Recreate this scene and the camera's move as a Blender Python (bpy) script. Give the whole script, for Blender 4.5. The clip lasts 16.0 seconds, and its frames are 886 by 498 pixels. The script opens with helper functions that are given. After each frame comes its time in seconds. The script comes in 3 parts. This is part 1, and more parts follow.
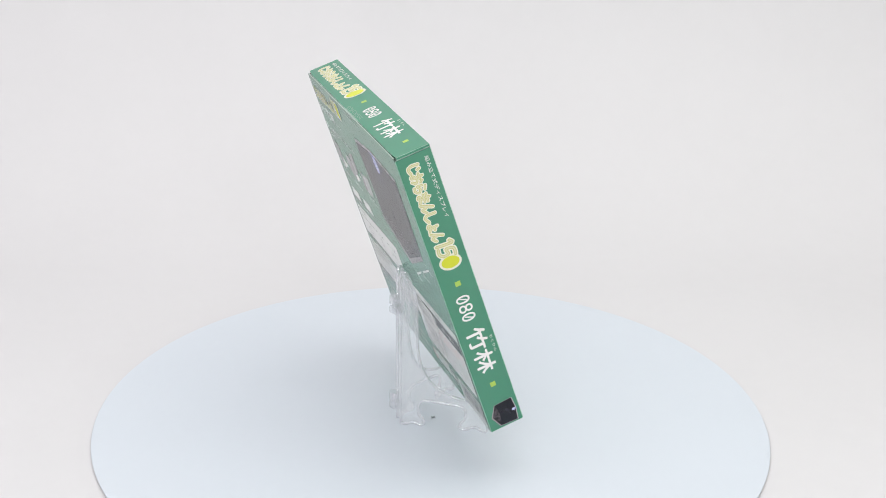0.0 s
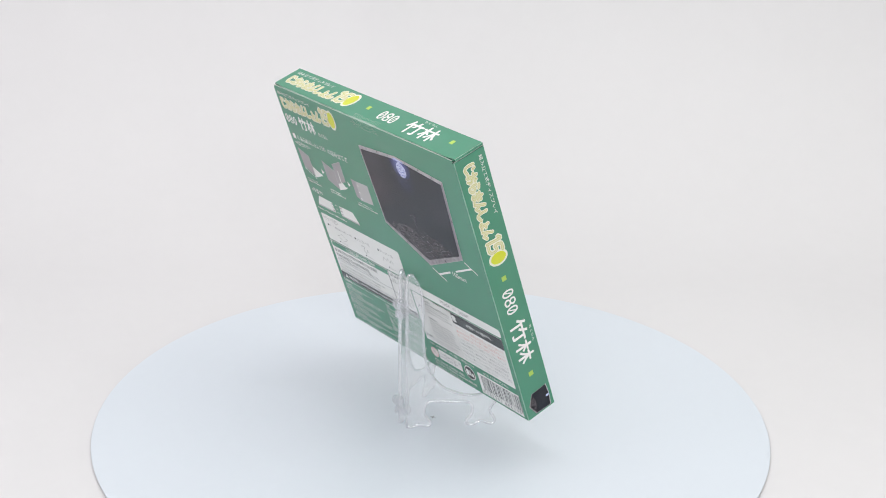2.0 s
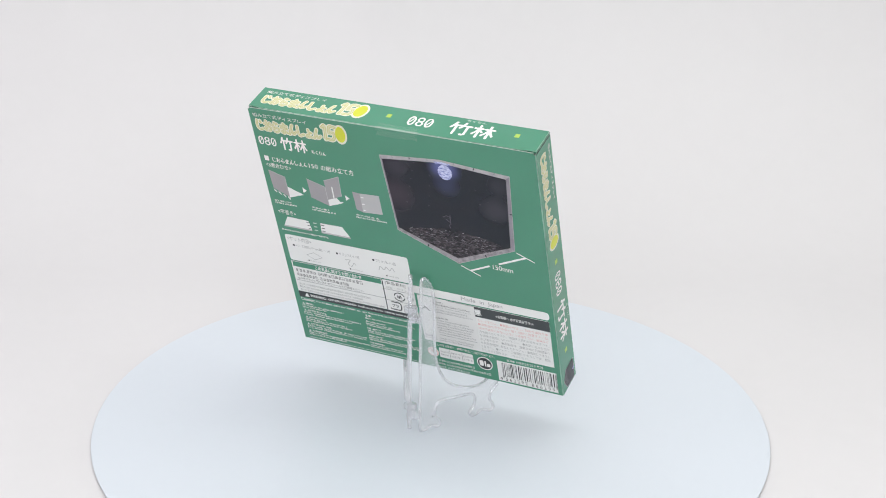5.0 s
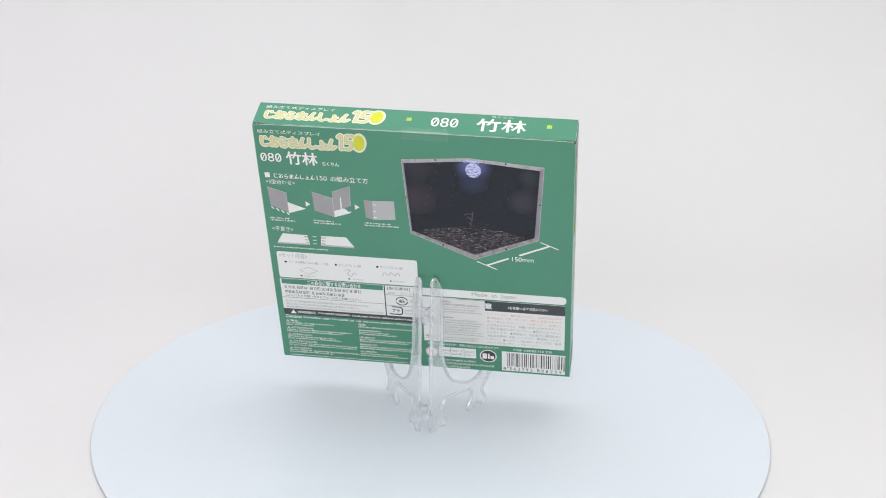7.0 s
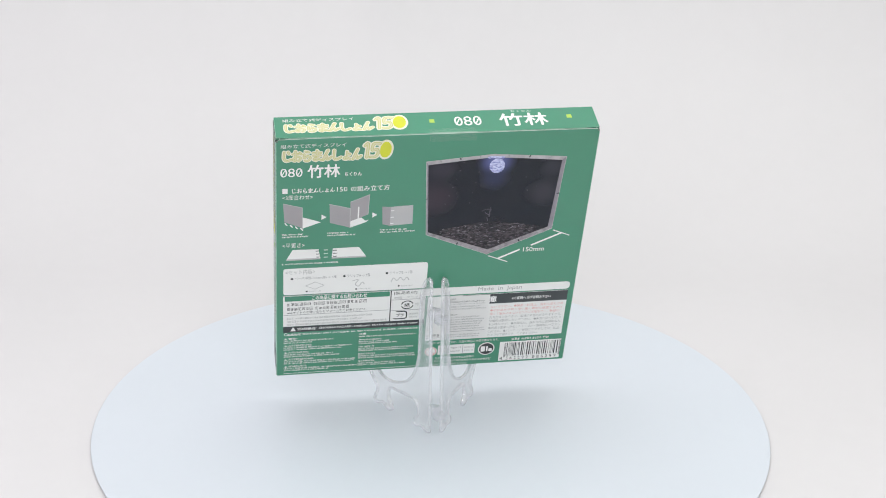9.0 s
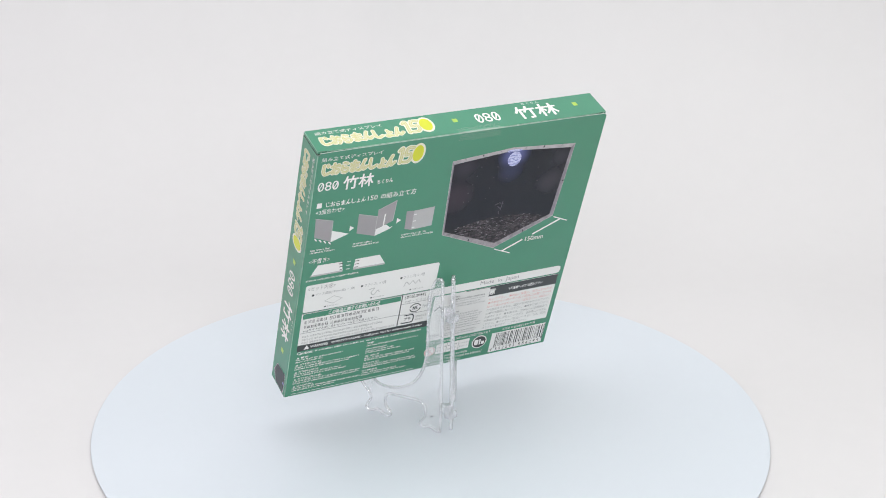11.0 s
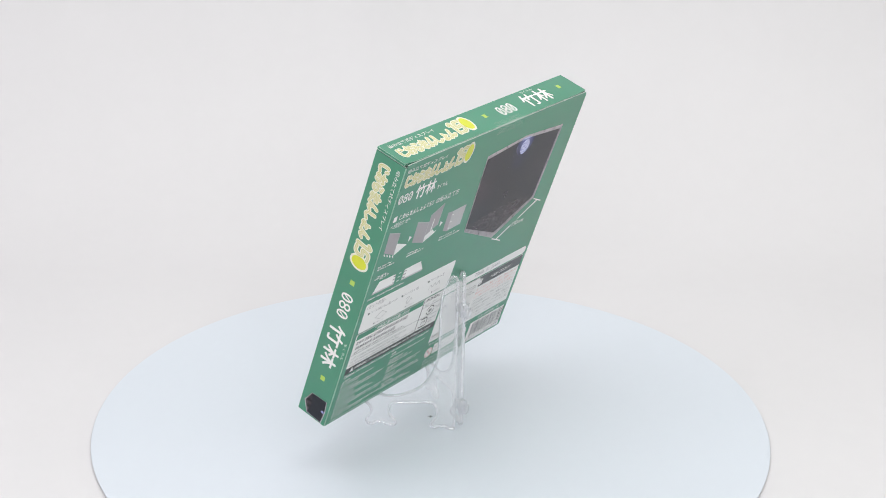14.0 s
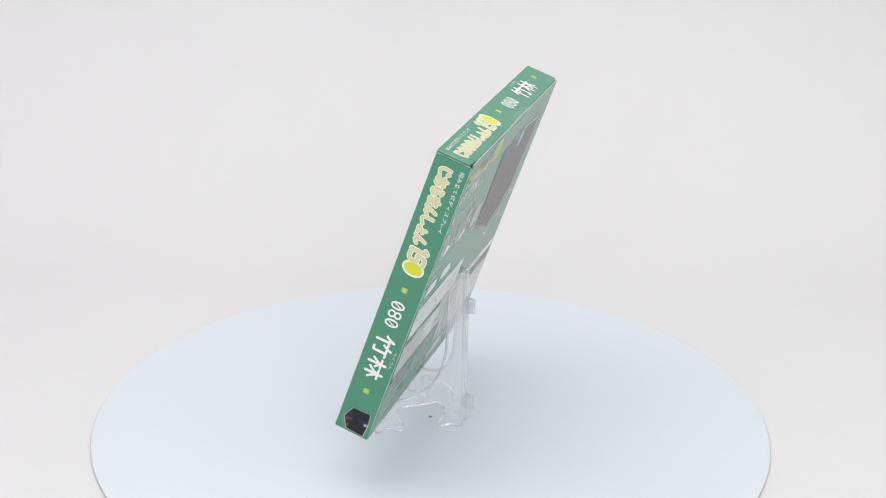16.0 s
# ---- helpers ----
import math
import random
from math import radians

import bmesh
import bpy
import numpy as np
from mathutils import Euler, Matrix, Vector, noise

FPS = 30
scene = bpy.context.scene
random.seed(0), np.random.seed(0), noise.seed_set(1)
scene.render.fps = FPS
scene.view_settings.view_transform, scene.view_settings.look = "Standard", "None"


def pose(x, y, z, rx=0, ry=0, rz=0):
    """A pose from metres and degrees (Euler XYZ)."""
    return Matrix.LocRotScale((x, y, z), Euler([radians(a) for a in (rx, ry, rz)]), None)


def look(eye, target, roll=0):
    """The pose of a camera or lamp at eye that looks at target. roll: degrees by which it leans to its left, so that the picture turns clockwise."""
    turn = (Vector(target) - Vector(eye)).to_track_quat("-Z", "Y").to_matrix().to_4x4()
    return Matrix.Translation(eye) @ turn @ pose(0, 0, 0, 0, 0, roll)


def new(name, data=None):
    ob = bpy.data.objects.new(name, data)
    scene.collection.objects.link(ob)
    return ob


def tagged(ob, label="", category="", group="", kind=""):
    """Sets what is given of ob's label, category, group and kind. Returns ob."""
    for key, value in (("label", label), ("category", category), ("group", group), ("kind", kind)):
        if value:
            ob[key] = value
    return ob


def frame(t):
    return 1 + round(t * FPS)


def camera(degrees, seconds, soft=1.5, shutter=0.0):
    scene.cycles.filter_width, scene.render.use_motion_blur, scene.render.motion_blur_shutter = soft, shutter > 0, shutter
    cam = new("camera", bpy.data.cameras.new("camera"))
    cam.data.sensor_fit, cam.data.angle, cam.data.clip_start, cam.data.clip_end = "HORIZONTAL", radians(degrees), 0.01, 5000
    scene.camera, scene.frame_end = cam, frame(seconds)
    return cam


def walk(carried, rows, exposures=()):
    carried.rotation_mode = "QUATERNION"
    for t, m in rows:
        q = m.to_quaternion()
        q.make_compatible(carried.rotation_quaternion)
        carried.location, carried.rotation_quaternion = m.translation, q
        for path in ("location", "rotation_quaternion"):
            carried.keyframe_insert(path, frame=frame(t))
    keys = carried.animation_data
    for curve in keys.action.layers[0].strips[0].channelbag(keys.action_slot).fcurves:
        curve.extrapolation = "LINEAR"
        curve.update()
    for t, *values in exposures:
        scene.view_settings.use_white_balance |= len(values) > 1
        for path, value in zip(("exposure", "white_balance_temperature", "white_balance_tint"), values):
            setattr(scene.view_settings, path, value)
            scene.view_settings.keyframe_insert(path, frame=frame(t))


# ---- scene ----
# A green cardboard box leans on a clear easel on a slowly turning disc in a white photo booth.
TURN_RATE, TURN_START = 8.936, -70.98          # degrees a second, degrees
cam = camera(32.23, 16.0, soft=1.0)
EYE = pose(0.0, -0.78427, 0.41554, 68.3498, -0.7998, -0.0627)
walk(cam, [(0.0, EYE), (16.0, EYE)])

# ---- light: soft panels of the booth ----
world = bpy.data.worlds.new("booth_world")
world.use_nodes = True
scene.world = world
world.node_tree.nodes["Background"].inputs[0].default_value = (0.9, 0.95, 1.0, 1)
world.node_tree.nodes["Background"].inputs[1].default_value = 0.3


def softbox(name, eye, target, w, h, watts, colour):
    data = bpy.data.lights.new(name, "AREA")
    data.shape, data.size, data.size_y, data.energy, data.color = "RECTANGLE", w, h, watts, colour
    ob = new(name, data)
    ob.matrix_world = look(eye, target)
    return ob


softbox("ceiling_softbox", (-0.36, -0.14, 1.03), (-0.30, -0.02, 0.0), 0.72, 0.80, 4.35, (0.98, 0.96, 1.0))
softbox("ceiling_softbox", (0.36, -0.14, 1.03), (0.30, -0.02, 0.0), 0.72, 0.80, 4.35, (0.97, 1.0, 0.94))
softbox("front_softbox", (0.0, -1.15, 0.75), (0.0, 0.30, 0.22), 1.0, 0.5, 8.8, (0.985, 0.985, 0.992))
scene.view_settings.exposure = -0.25


# ---- materials ----
def material(name, colour, rough=0.5, metal=0.0, vary=0.06, scale=60.0, bump=0.0, bump_scale=400.0, spec=0.5):
    """A painted, printed or moulded surface: colour that wanders at two scales, uneven gloss and a fine relief."""
    mat = bpy.data.materials.new(name)
    mat.use_nodes = True
    nt = mat.node_tree
    bsdf = nt.nodes["Principled BSDF"]
    bsdf.inputs["Roughness"].default_value, bsdf.inputs["Metallic"].default_value = rough, metal
    bsdf.inputs["Specular IOR Level"].default_value = spec
    coord = nt.nodes.new("ShaderNodeTexCoord")
    big, small = nt.nodes.new("ShaderNodeTexNoise"), nt.nodes.new("ShaderNodeTexNoise")
    big.inputs["Scale"].default_value, small.inputs["Scale"].default_value = scale, scale * 17
    big.inputs["Detail"].default_value = 3
    for n in (big, small):
        nt.links.new(coord.outputs["Object"], n.inputs["Vector"])
    mix = nt.nodes.new("ShaderNodeMath")
    mix.operation = "MULTIPLY_ADD"
    mix.inputs[1].default_value = 0.4
    nt.links.new(small.outputs["Fac"], mix.inputs[0])
    nt.links.new(big.outputs["Fac"], mix.inputs[2])
    ramp = nt.nodes.new("ShaderNodeMapRange")
    ramp.inputs["From Min"].default_value, ramp.inputs["From Max"].default_value = 0.4, 1.0
    ramp.inputs["To Min"].default_value, ramp.inputs["To Max"].default_value = 1 - vary, 1 + vary
    nt.links.new(mix.outputs[0], ramp.inputs["Value"])
    tint = nt.nodes.new("ShaderNodeVectorMath")
    tint.operation = "SCALE"
    tint.inputs[0].default_value = colour
    nt.links.new(ramp.outputs["Result"], tint.inputs["Scale"])
    nt.links.new(tint.outputs[0], bsdf.inputs["Base Color"])
    if bump:
        grain = nt.nodes.new("ShaderNodeTexNoise")
        grain.inputs["Scale"].default_value = bump_scale
        nt.links.new(coord.outputs["Object"], grain.inputs["Vector"])
        relief = nt.nodes.new("ShaderNodeBump")
        relief.inputs["Strength"].default_value, relief.inputs["Distance"].default_value = bump, 0.0005
        nt.links.new(grain.outputs["Fac"], relief.inputs["Height"])
        nt.links.new(relief.outputs[0], bsdf.inputs["Normal"])
    return mat


BACKDROP = material("white_backdrop_fabric", (0.640, 0.630, 0.638), 0.9, vary=0.015, scale=5, bump=0.05, bump_scale=900, spec=0.2)
BOOTH = material("white_booth_panel", (0.86, 0.86, 0.86), 0.9, vary=0.02, scale=4)
DISC = material("pale_blue_satin_acrylic", (0.600, 0.646, 0.700), 0.42, vary=0.012, scale=8, spec=1.0)
DISC_EDGE = material("sawn_acrylic_edge", (0.52, 0.52, 0.54), 0.5, vary=0.05, scale=40)
BASE = material("white_plastic_base", (0.7, 0.7, 0.7), 0.5, vary=0.03)
GREEN = material("green_printed_card", (0.046, 0.224, 0.134), 0.25, vary=0.035, scale=35, bump=0.05, bump_scale=700, spec=0.75)
EDGE = material("worn_green_card_edge", (0.27, 0.43, 0.35), 0.5, vary=0.4, scale=150)
CORE = material("raw_white_card_edge", (0.40, 0.46, 0.42), 0.8, vary=0.2, scale=300)
# the darkness inside the lid slot, put into the card's colour
GAP_SHADE = material("lid_slot_shade", (0.03, 0.045, 0.038), 0.8)
WHITE = material("white_ink", (0.75, 0.755, 0.745), 0.26, spec=0.7, vary=0.03)
CREAM = material("cream_ink", (0.73, 0.73, 0.60), 0.26, spec=0.7, vary=0.03)
OLIVE = material("pale_yellow_green_ink", (0.50, 0.50, 0.19), 0.26, spec=0.7, vary=0.05)
PALE_OLIVE = material("cream_yellow_ink", (0.62, 0.62, 0.40), 0.26, spec=0.7, vary=0.04)
YELLOW = material("acid_yellow_ink", (0.57, 0.60, 0.02), 0.26, spec=0.7, vary=0.03)
LIME = material("lime_ink", (0.36, 0.56, 0.09), 0.26, spec=0.7, vary=0.03)
PANEL = material("light_grey_print_panel", (0.745, 0.75, 0.735), 0.26, spec=0.7, vary=0.02)
INK = material("dark_grey_ink", (0.03, 0.036, 0.038), 0.26, spec=0.7, vary=0.15)
GREY_INK = material("mid_grey_ink", (0.30, 0.31, 0.31), 0.26, spec=0.7, vary=0.1)
PALE_INK = material("light_grey_ink", (0.45, 0.46, 0.45), 0.26, spec=0.7, vary=0.1)
RED_INK = material("faded_red_ink", (0.66, 0.36, 0.34), 0.26, spec=0.7, vary=0.1)
MID_GREEN = material("pale_green_ink", (0.45, 0.60, 0.52), 0.26, spec=0.7, vary=0.05)
DIA_A = material("diagram_mid_grey", (0.30, 0.29, 0.30), 0.26, spec=0.7, vary=0.06)
DIA_B = material("diagram_light_grey", (0.42, 0.42, 0.425), 0.26, spec=0.7, vary=0.05)
STICKER = material("matt_white_sticker_paper", (0.67, 0.67, 0.66), 0.55, vary=0.03, bump=0.05)
PHOTO_EDGE = material("photo_grey_stone_edge", (0.40, 0.38, 0.40), 0.32, vary=0.3, scale=220)


def clear_plastic(name, tint, rough, haze, sharp=3.0, gleam=0.6, face=0.12):
    """Thin clear plastic: light goes straight through, the skin gleams more the flatter it is seen, and the moulding is
    faintly milky; haze also stands in for pale reflections.
    """
    mat = bpy.data.materials.new(name)
    mat.use_nodes = True
    nt = mat.node_tree
    nt.nodes.remove(nt.nodes["Principled BSDF"])
    clear, gloss, milk = (nt.nodes.new("ShaderNodeBsdf" + k) for k in ("Transparent", "Glossy", "Diffuse"))
    clear.inputs["Color"].default_value = (*tint, 1)
    gloss.inputs["Roughness"].default_value = rough
    milk.inputs["Color"].default_value = (0.93, 0.94, 0.97, 1)
    glow, both = nt.nodes.new("ShaderNodeBsdfTranslucent"), nt.nodes.new("ShaderNodeMixShader")
    glow.inputs["Color"].default_value = (0.93, 0.94, 0.97, 1)
    nt.links.new(milk.outputs[0], both.inputs[1])
    nt.links.new(glow.outputs[0], both.inputs[2])
    flat = nt.nodes.new("ShaderNodeLayerWeight")
    power, fres = nt.nodes.new("ShaderNodeMath"), nt.nodes.new("ShaderNodeMath")
    power.operation, fres.operation = "POWER", "MULTIPLY_ADD"
    power.inputs[1].default_value, fres.inputs[1].default_value, fres.inputs[2].default_value = sharp, gleam, face
    nt.links.new(flat.outputs["Facing"], power.inputs[0])
    nt.links.new(power.outputs[0], fres.inputs[0])
    body, skin = nt.nodes.new("ShaderNodeMixShader"), nt.nodes.new("ShaderNodeMixShader")
    body.inputs[0].default_value = haze
    nt.links.new(clear.outputs[0], body.inputs[1])
    nt.links.new(both.outputs[0], body.inputs[2])
    nt.links.new(fres.outputs[0], skin.inputs[0])
    nt.links.new(body.outputs[0], skin.inputs[1])
    nt.links.new(gloss.outputs[0], skin.inputs[2])
    nt.links.new(skin.outputs[0], nt.nodes["Material Output"].inputs[0])
    return mat


def cast_plastic(name):
    """The thick rounded moulding of the easel: partly bends the light, and gleams along its flanks. Its stronger milk
    puts bright edge highlights into the colour.
    """
    mat = clear_plastic(name, (0.995, 0.997, 1.0), 0.04, 0.26, 2.4, 0.6, 0.16)
    nt = mat.node_tree
    out = nt.nodes["Material Output"]
    glass, mix = nt.nodes.new("ShaderNodeBsdfGlass"), nt.nodes.new("ShaderNodeMixShader")
    glass.inputs["IOR"].default_value, glass.inputs["Roughness"].default_value = 1.3, 0.02
    mix.inputs[0].default_value = 0.08
    nt.links.new(out.inputs[0].links[0].from_socket, mix.inputs[1])
    nt.links.new(glass.outputs[0], mix.inputs[2])
    nt.links.new(mix.outputs[0], out.inputs[0])
    return mat


BEAD = cast_plastic("clear_cast_bead")
KNUCKLE = clear_plastic("clear_hinge_plastic", (0.99, 0.99, 1.0), 0.10, 0.24, 2.0, 0.5, 0.10)
ACRYLIC = clear_plastic("clear_moulded_acrylic", (0.997, 0.998, 1.0), 0.08, 0.20, 3.0, 0.5, 0.04)


def seal_film(name, alpha):
    mat = bpy.data.materials.new(name)
    mat.use_nodes = True
    bsdf = mat.node_tree.nodes["Principled BSDF"]
    bsdf.inputs["Base Color"].default_value = (0.45, 0.6, 0.52, 1)
    bsdf.inputs["Roughness"].default_value = 0.12
    bsdf.inputs["Alpha"].default_value = alpha
    return mat


# the second film is denser, to put the fold's highlight into its colour
TAPE, TAPE_HIGHLIGHT = seal_film("clear_glossy_tape", 0.08), seal_film("tape_fold_highlight", 0.5)


def photo_material(name, dark, light, scale, low, high, spots=None, rough=0.26):
    """Ink of a printed photograph: two tones broken up by noise, and optional bright blots (place, radius, colour)."""
    mat = bpy.data.materials.new(name)
    mat.use_nodes = True
    nt = mat.node_tree
    bsdf = nt.nodes["Principled BSDF"]
    bsdf.inputs["Roughness"].default_value = rough
    bsdf.inputs["Specular IOR Level"].default_value = 0.38
    coord = nt.nodes.new("ShaderNodeTexCoord")
    squash = nt.nodes.new("ShaderNodeMapping")
    squash.inputs["Scale"].default_value = (1, 1, 2.6)
    nt.links.new(coord.outputs["Object"], squash.inputs["Vector"])
    tex = nt.nodes.new("ShaderNodeTexNoise")
    tex.inputs["Scale"].default_value, tex.inputs["Detail"].default_value, tex.inputs["Roughness"].default_value = scale, 6, 0.7
    nt.links.new(squash.outputs[0], tex.inputs["Vector"])
    ramp = nt.nodes.new("ShaderNodeValToRGB")
    ramp.color_ramp.elements[0].position, ramp.color_ramp.elements[1].position = low, high
    ramp.color_ramp.elements[0].color, ramp.color_ramp.elements[1].color = (*dark, 1), (*light, 1)
    nt.links.new(tex.outputs["Fac"], ramp.inputs["Fac"])
    out = ramp.outputs["Color"]
    for place, radius, colour in spots or ():
        far = nt.nodes.new("ShaderNodeVectorMath")
        far.operation = "DISTANCE"
        far.inputs[1].default_value = place
        nt.links.new(coord.outputs["Object"], far.inputs[0])
        fall = nt.nodes.new("ShaderNodeMapRange")
        fall.interpolation_type = "SMOOTHERSTEP"
        fall.inputs["From Min"].default_value, fall.inputs["From Max"].default_value = radius, 0.0
        nt.links.new(far.outputs["Value"], fall.inputs["Value"])
        mix = nt.nodes.new("ShaderNodeMix")
        mix.data_type = "RGBA"
        nt.links.new(fall.outputs["Result"], mix.inputs["Factor"])
        nt.links.new(out, mix.inputs["A"])
        mix.inputs["B"].default_value = (*colour, 1)
        out = mix.outputs["Result"]
    nt.links.new(out, bsdf.inputs["Base Color"])
    return mat


MOON_GLOW = [((0.0305, 0, 0.1465), 0.0120, (0.10, 0.115, 0.30)), ((0.0303, 0, 0.1360), 0.0110, (0.022, 0.026, 0.066))]
PHOTO_WALL_L = photo_material("photo_night_wall_left", (0.003, 0.006, 0.012), (0.014, 0.011, 0.019), 45, 0.35, 0.75,
                              MOON_GLOW + [((0.0, 0, 0.124), 0.017, (0.030, 0.020, 0.031)), ((0.002, 0, 0.143), 0.012, (0.026, 0.022, 0.034))])
PHOTO_WALL_R = photo_material("photo_night_wall_right", (0.003, 0.006, 0.012), (0.012, 0.012, 0.019), 45, 0.35, 0.75,
                              MOON_GLOW + [((0.0565, 0, 0.125), 0.013, (0.030, 0.028, 0.039)), ((0.060, 0, 0.141), 0.010, (0.022, 0.022, 0.032))])
PHOTO_FLOOR = photo_material("photo_leaf_litter", (0.012, 0.009, 0.012), (0.20, 0.17, 0.19), 330, 0.46, 0.80,
                             [((0.0296, 0, 0.1095), 0.015, (0.010, 0.009, 0.014)), ((0.000, 0, 0.1015), 0.010, (0.010, 0.009, 0.012)), ((0.060, 0, 0.1015), 0.010, (0.010, 0.009, 0.012))])
PHOTO_SIDE = material("photo_grey_side_edge", (0.23, 0.21, 0.24), 0.32, vary=0.3, scale=220)
PHOTO_FOOT = material("photo_mossy_foot_edge", (0.27, 0.25, 0.265), 0.32, vary=0.7, scale=260)
PHOTO_SPECK = material("photo_pale_speck", (0.075, 0.066, 0.085), 0.3, vary=0.2)
PHOTO_LEAF = material("photo_leaf_glint", (0.27, 0.24, 0.27), 0.3, vary=0.3, scale=300)
PHOTO_MOON = photo_material("photo_moon", (0.14, 0.16, 0.44), (0.58, 0.61, 0.82), 420, 0.38, 0.56)


# ---- building helpers ----
def part(name, bm, mats, parent=None, label="", smooth=False):
    """Links a bmesh as one mesh object, under a thing or a part where one is given."""
    me = bpy.data.meshes.new(name)
    bm.to_mesh(me)
    bm.free()
    for m in mats if isinstance(mats, (list, tuple)) else [mats]:
        me.materials.append(m)
    if smooth:
        for f in me.polygons:
            f.use_smooth = True
    ob = new(name, me)
    ob.parent = parent
    return tagged(ob, label=label)


def slab(bm, x0, x1, y0, y1, z0, z1, mat=0):
    v = [bm.verts.new(c) for c in ((x0, y0, z0), (x1, y0, z0), (x1, y1, z0), (x0, y1, z0), (x0, y0, z1), (x1, y0, z1), (x1, y1, z1), (x0, y1, z1))]
    made = [bm.faces.new([v[i] for i in q]) for q in ((3, 2, 1, 0), (4, 5, 6, 7), (0, 1, 5, 4), (1, 2, 6, 5), (2, 3, 7, 6), (3, 0, 4, 7))]
    for f in made:
        f.material_index = mat
    return made


def rounded(pts, radii, n=5):
    """A polygon with its corners rounded."""
    out = []
    for i, b in enumerate(pts):
        r = radii[i] if isinstance(radii, (list, tuple)) else radii
        if r <= 0:
            out.append(tuple(b))
            continue
        b, a, c = Vector(b), Vector(pts[i - 1]), Vector(pts[(i + 1) % len(pts)])
        p0, p1 = b + (a - b).normalized() * r, b + (c - b).normalized() * r
        for k in range(n + 1):
            s = k / n
            out.append(tuple(p0 * (1 - s) ** 2 + b * 2 * s * (1 - s) + p1 * s * s))
    return out


def smooth_line(pts, n=6, closed=True):
    """Catmull-Rom through the points."""
    out, m = [], len(pts)
    for i in range(m if closed else m - 1):
        p = [Vector(pts[(i + k) % m] if closed else pts[min(max(i + k, 0), m - 1)]) for k in (-1, 0, 1, 2)]
        for k in range(n):
            s = k / n
            out.append(tuple(0.5 * (2 * p[1] + (p[2] - p[0]) * s + (2 * p[0] - 5 * p[1] + 4 * p[2] - p[3]) * s * s + (3 * p[1] - p[0] - 3 * p[2] + p[3]) * s ** 3)))
    return out


def ellipse(cx, cy, rx, ry, n=28, lean=0.0):
    return [(cx + rx * math.cos(a) + lean * ry * math.sin(a), cy + ry * math.sin(a)) for a in (2 * math.pi * k / n for k in range(n))]


def disc_outline(cx, cy, r, n=14):
    return ellipse(cx, cy, r, r, n)


# ---- the booth ----
FLOOR_Z = -0.0017


def booth():
    bm = bmesh.new()
    rng = random.Random(4)
    folds = [(rng.uniform(3, 9), rng.uniform(0, 6.28), rng.uniform(0.2, 1.0)) for _ in range(7)]
    z0, back, r = FLOOR_Z, 0.425, 0.220
    prof = [(-1.4 + k * (back - r + 1.4) / 14, z0, 0) for k in range(15)]
    prof += [(back - r + r * math.sin(a), z0 + r - r * math.cos(a), k / 16) for k, a in ((k, k * math.pi / 32) for k in range(1, 17))]
    prof += [(back, z0 + r + k * (1.10 - z0 - r) / 24, 1) for k in range(1, 25)]
    cols = 160
    grid = []
    for i in range(cols + 1):
        x = -1.0 + 2.0 * i / cols
        d = sum(a * math.sin(f * 2 * math.pi * x + ph) for f, ph, a in folds) * 0.0008
        d += 0.008 * math.exp(-((x + 0.034) / 0.018) ** 2)
        row = []
        for y, z, k in prof:
            wob = d * k * min(1.0, (z - z0) / 0.15) * (1 + 0.3 * math.sin(9 * z + 7 * x))
            row.append(bm.verts.new((x, y - wob, z)))
        grid.append(row)
    for i in range(cols):
        for j in range(len(prof) - 1):
            bm.faces.new((grid[i][j], grid[i + 1][j], grid[i + 1][j + 1], grid[i][j + 1]))
    tagged(part("backdrop", bm, BACKDROP, smooth=True), "white fabric backdrop sweeping down into the floor", "backdrop", kind="structure")
    for name, b in (("wall_west", (-1.03, -1.0, -1.4, 0.48, FLOOR_Z, 1.1)), ("wall_east", (1.0, 1.03, -1.4, 0.48, FLOOR_Z, 1.1)),
                    ("wall_south", (-1.03, 1.03, -1.43, -1.4, FLOOR_Z, 1.1)), ("ceiling", (-1.03, 1.03, -1.43, 0.50, 1.1, 1.13))):
        bm = bmesh.new()
        slab(bm, *b)
        tagged(part(name, bm, BOOTH), "plain white booth panel", "ceiling" if name == "ceiling" else "wall", kind="structure")


booth()


# ---- the turntable ----
def lathe(bm, profile, n=96, mats=None):
    rings = [[bm.verts.new((r * math.cos(2 * math.pi * k / n), r * math.sin(2 * math.pi * k / n), z)) for k in range(n)] for r, z in profile]
    for j in range(len(rings) - 1):
        for k in range(n):
            f = bm.faces.new((rings[j][k], rings[j][(k + 1) % n], rings[j + 1][(k + 1) % n], rings[j + 1][k]))
            f.material_index = mats[j] if mats else 0
            f.smooth = True
    for ring, flip in ((rings[0], True), (rings[-1], False)):
        f = bm.faces.new(ring[::-1] if flip else ring)
        f.material_index = 0


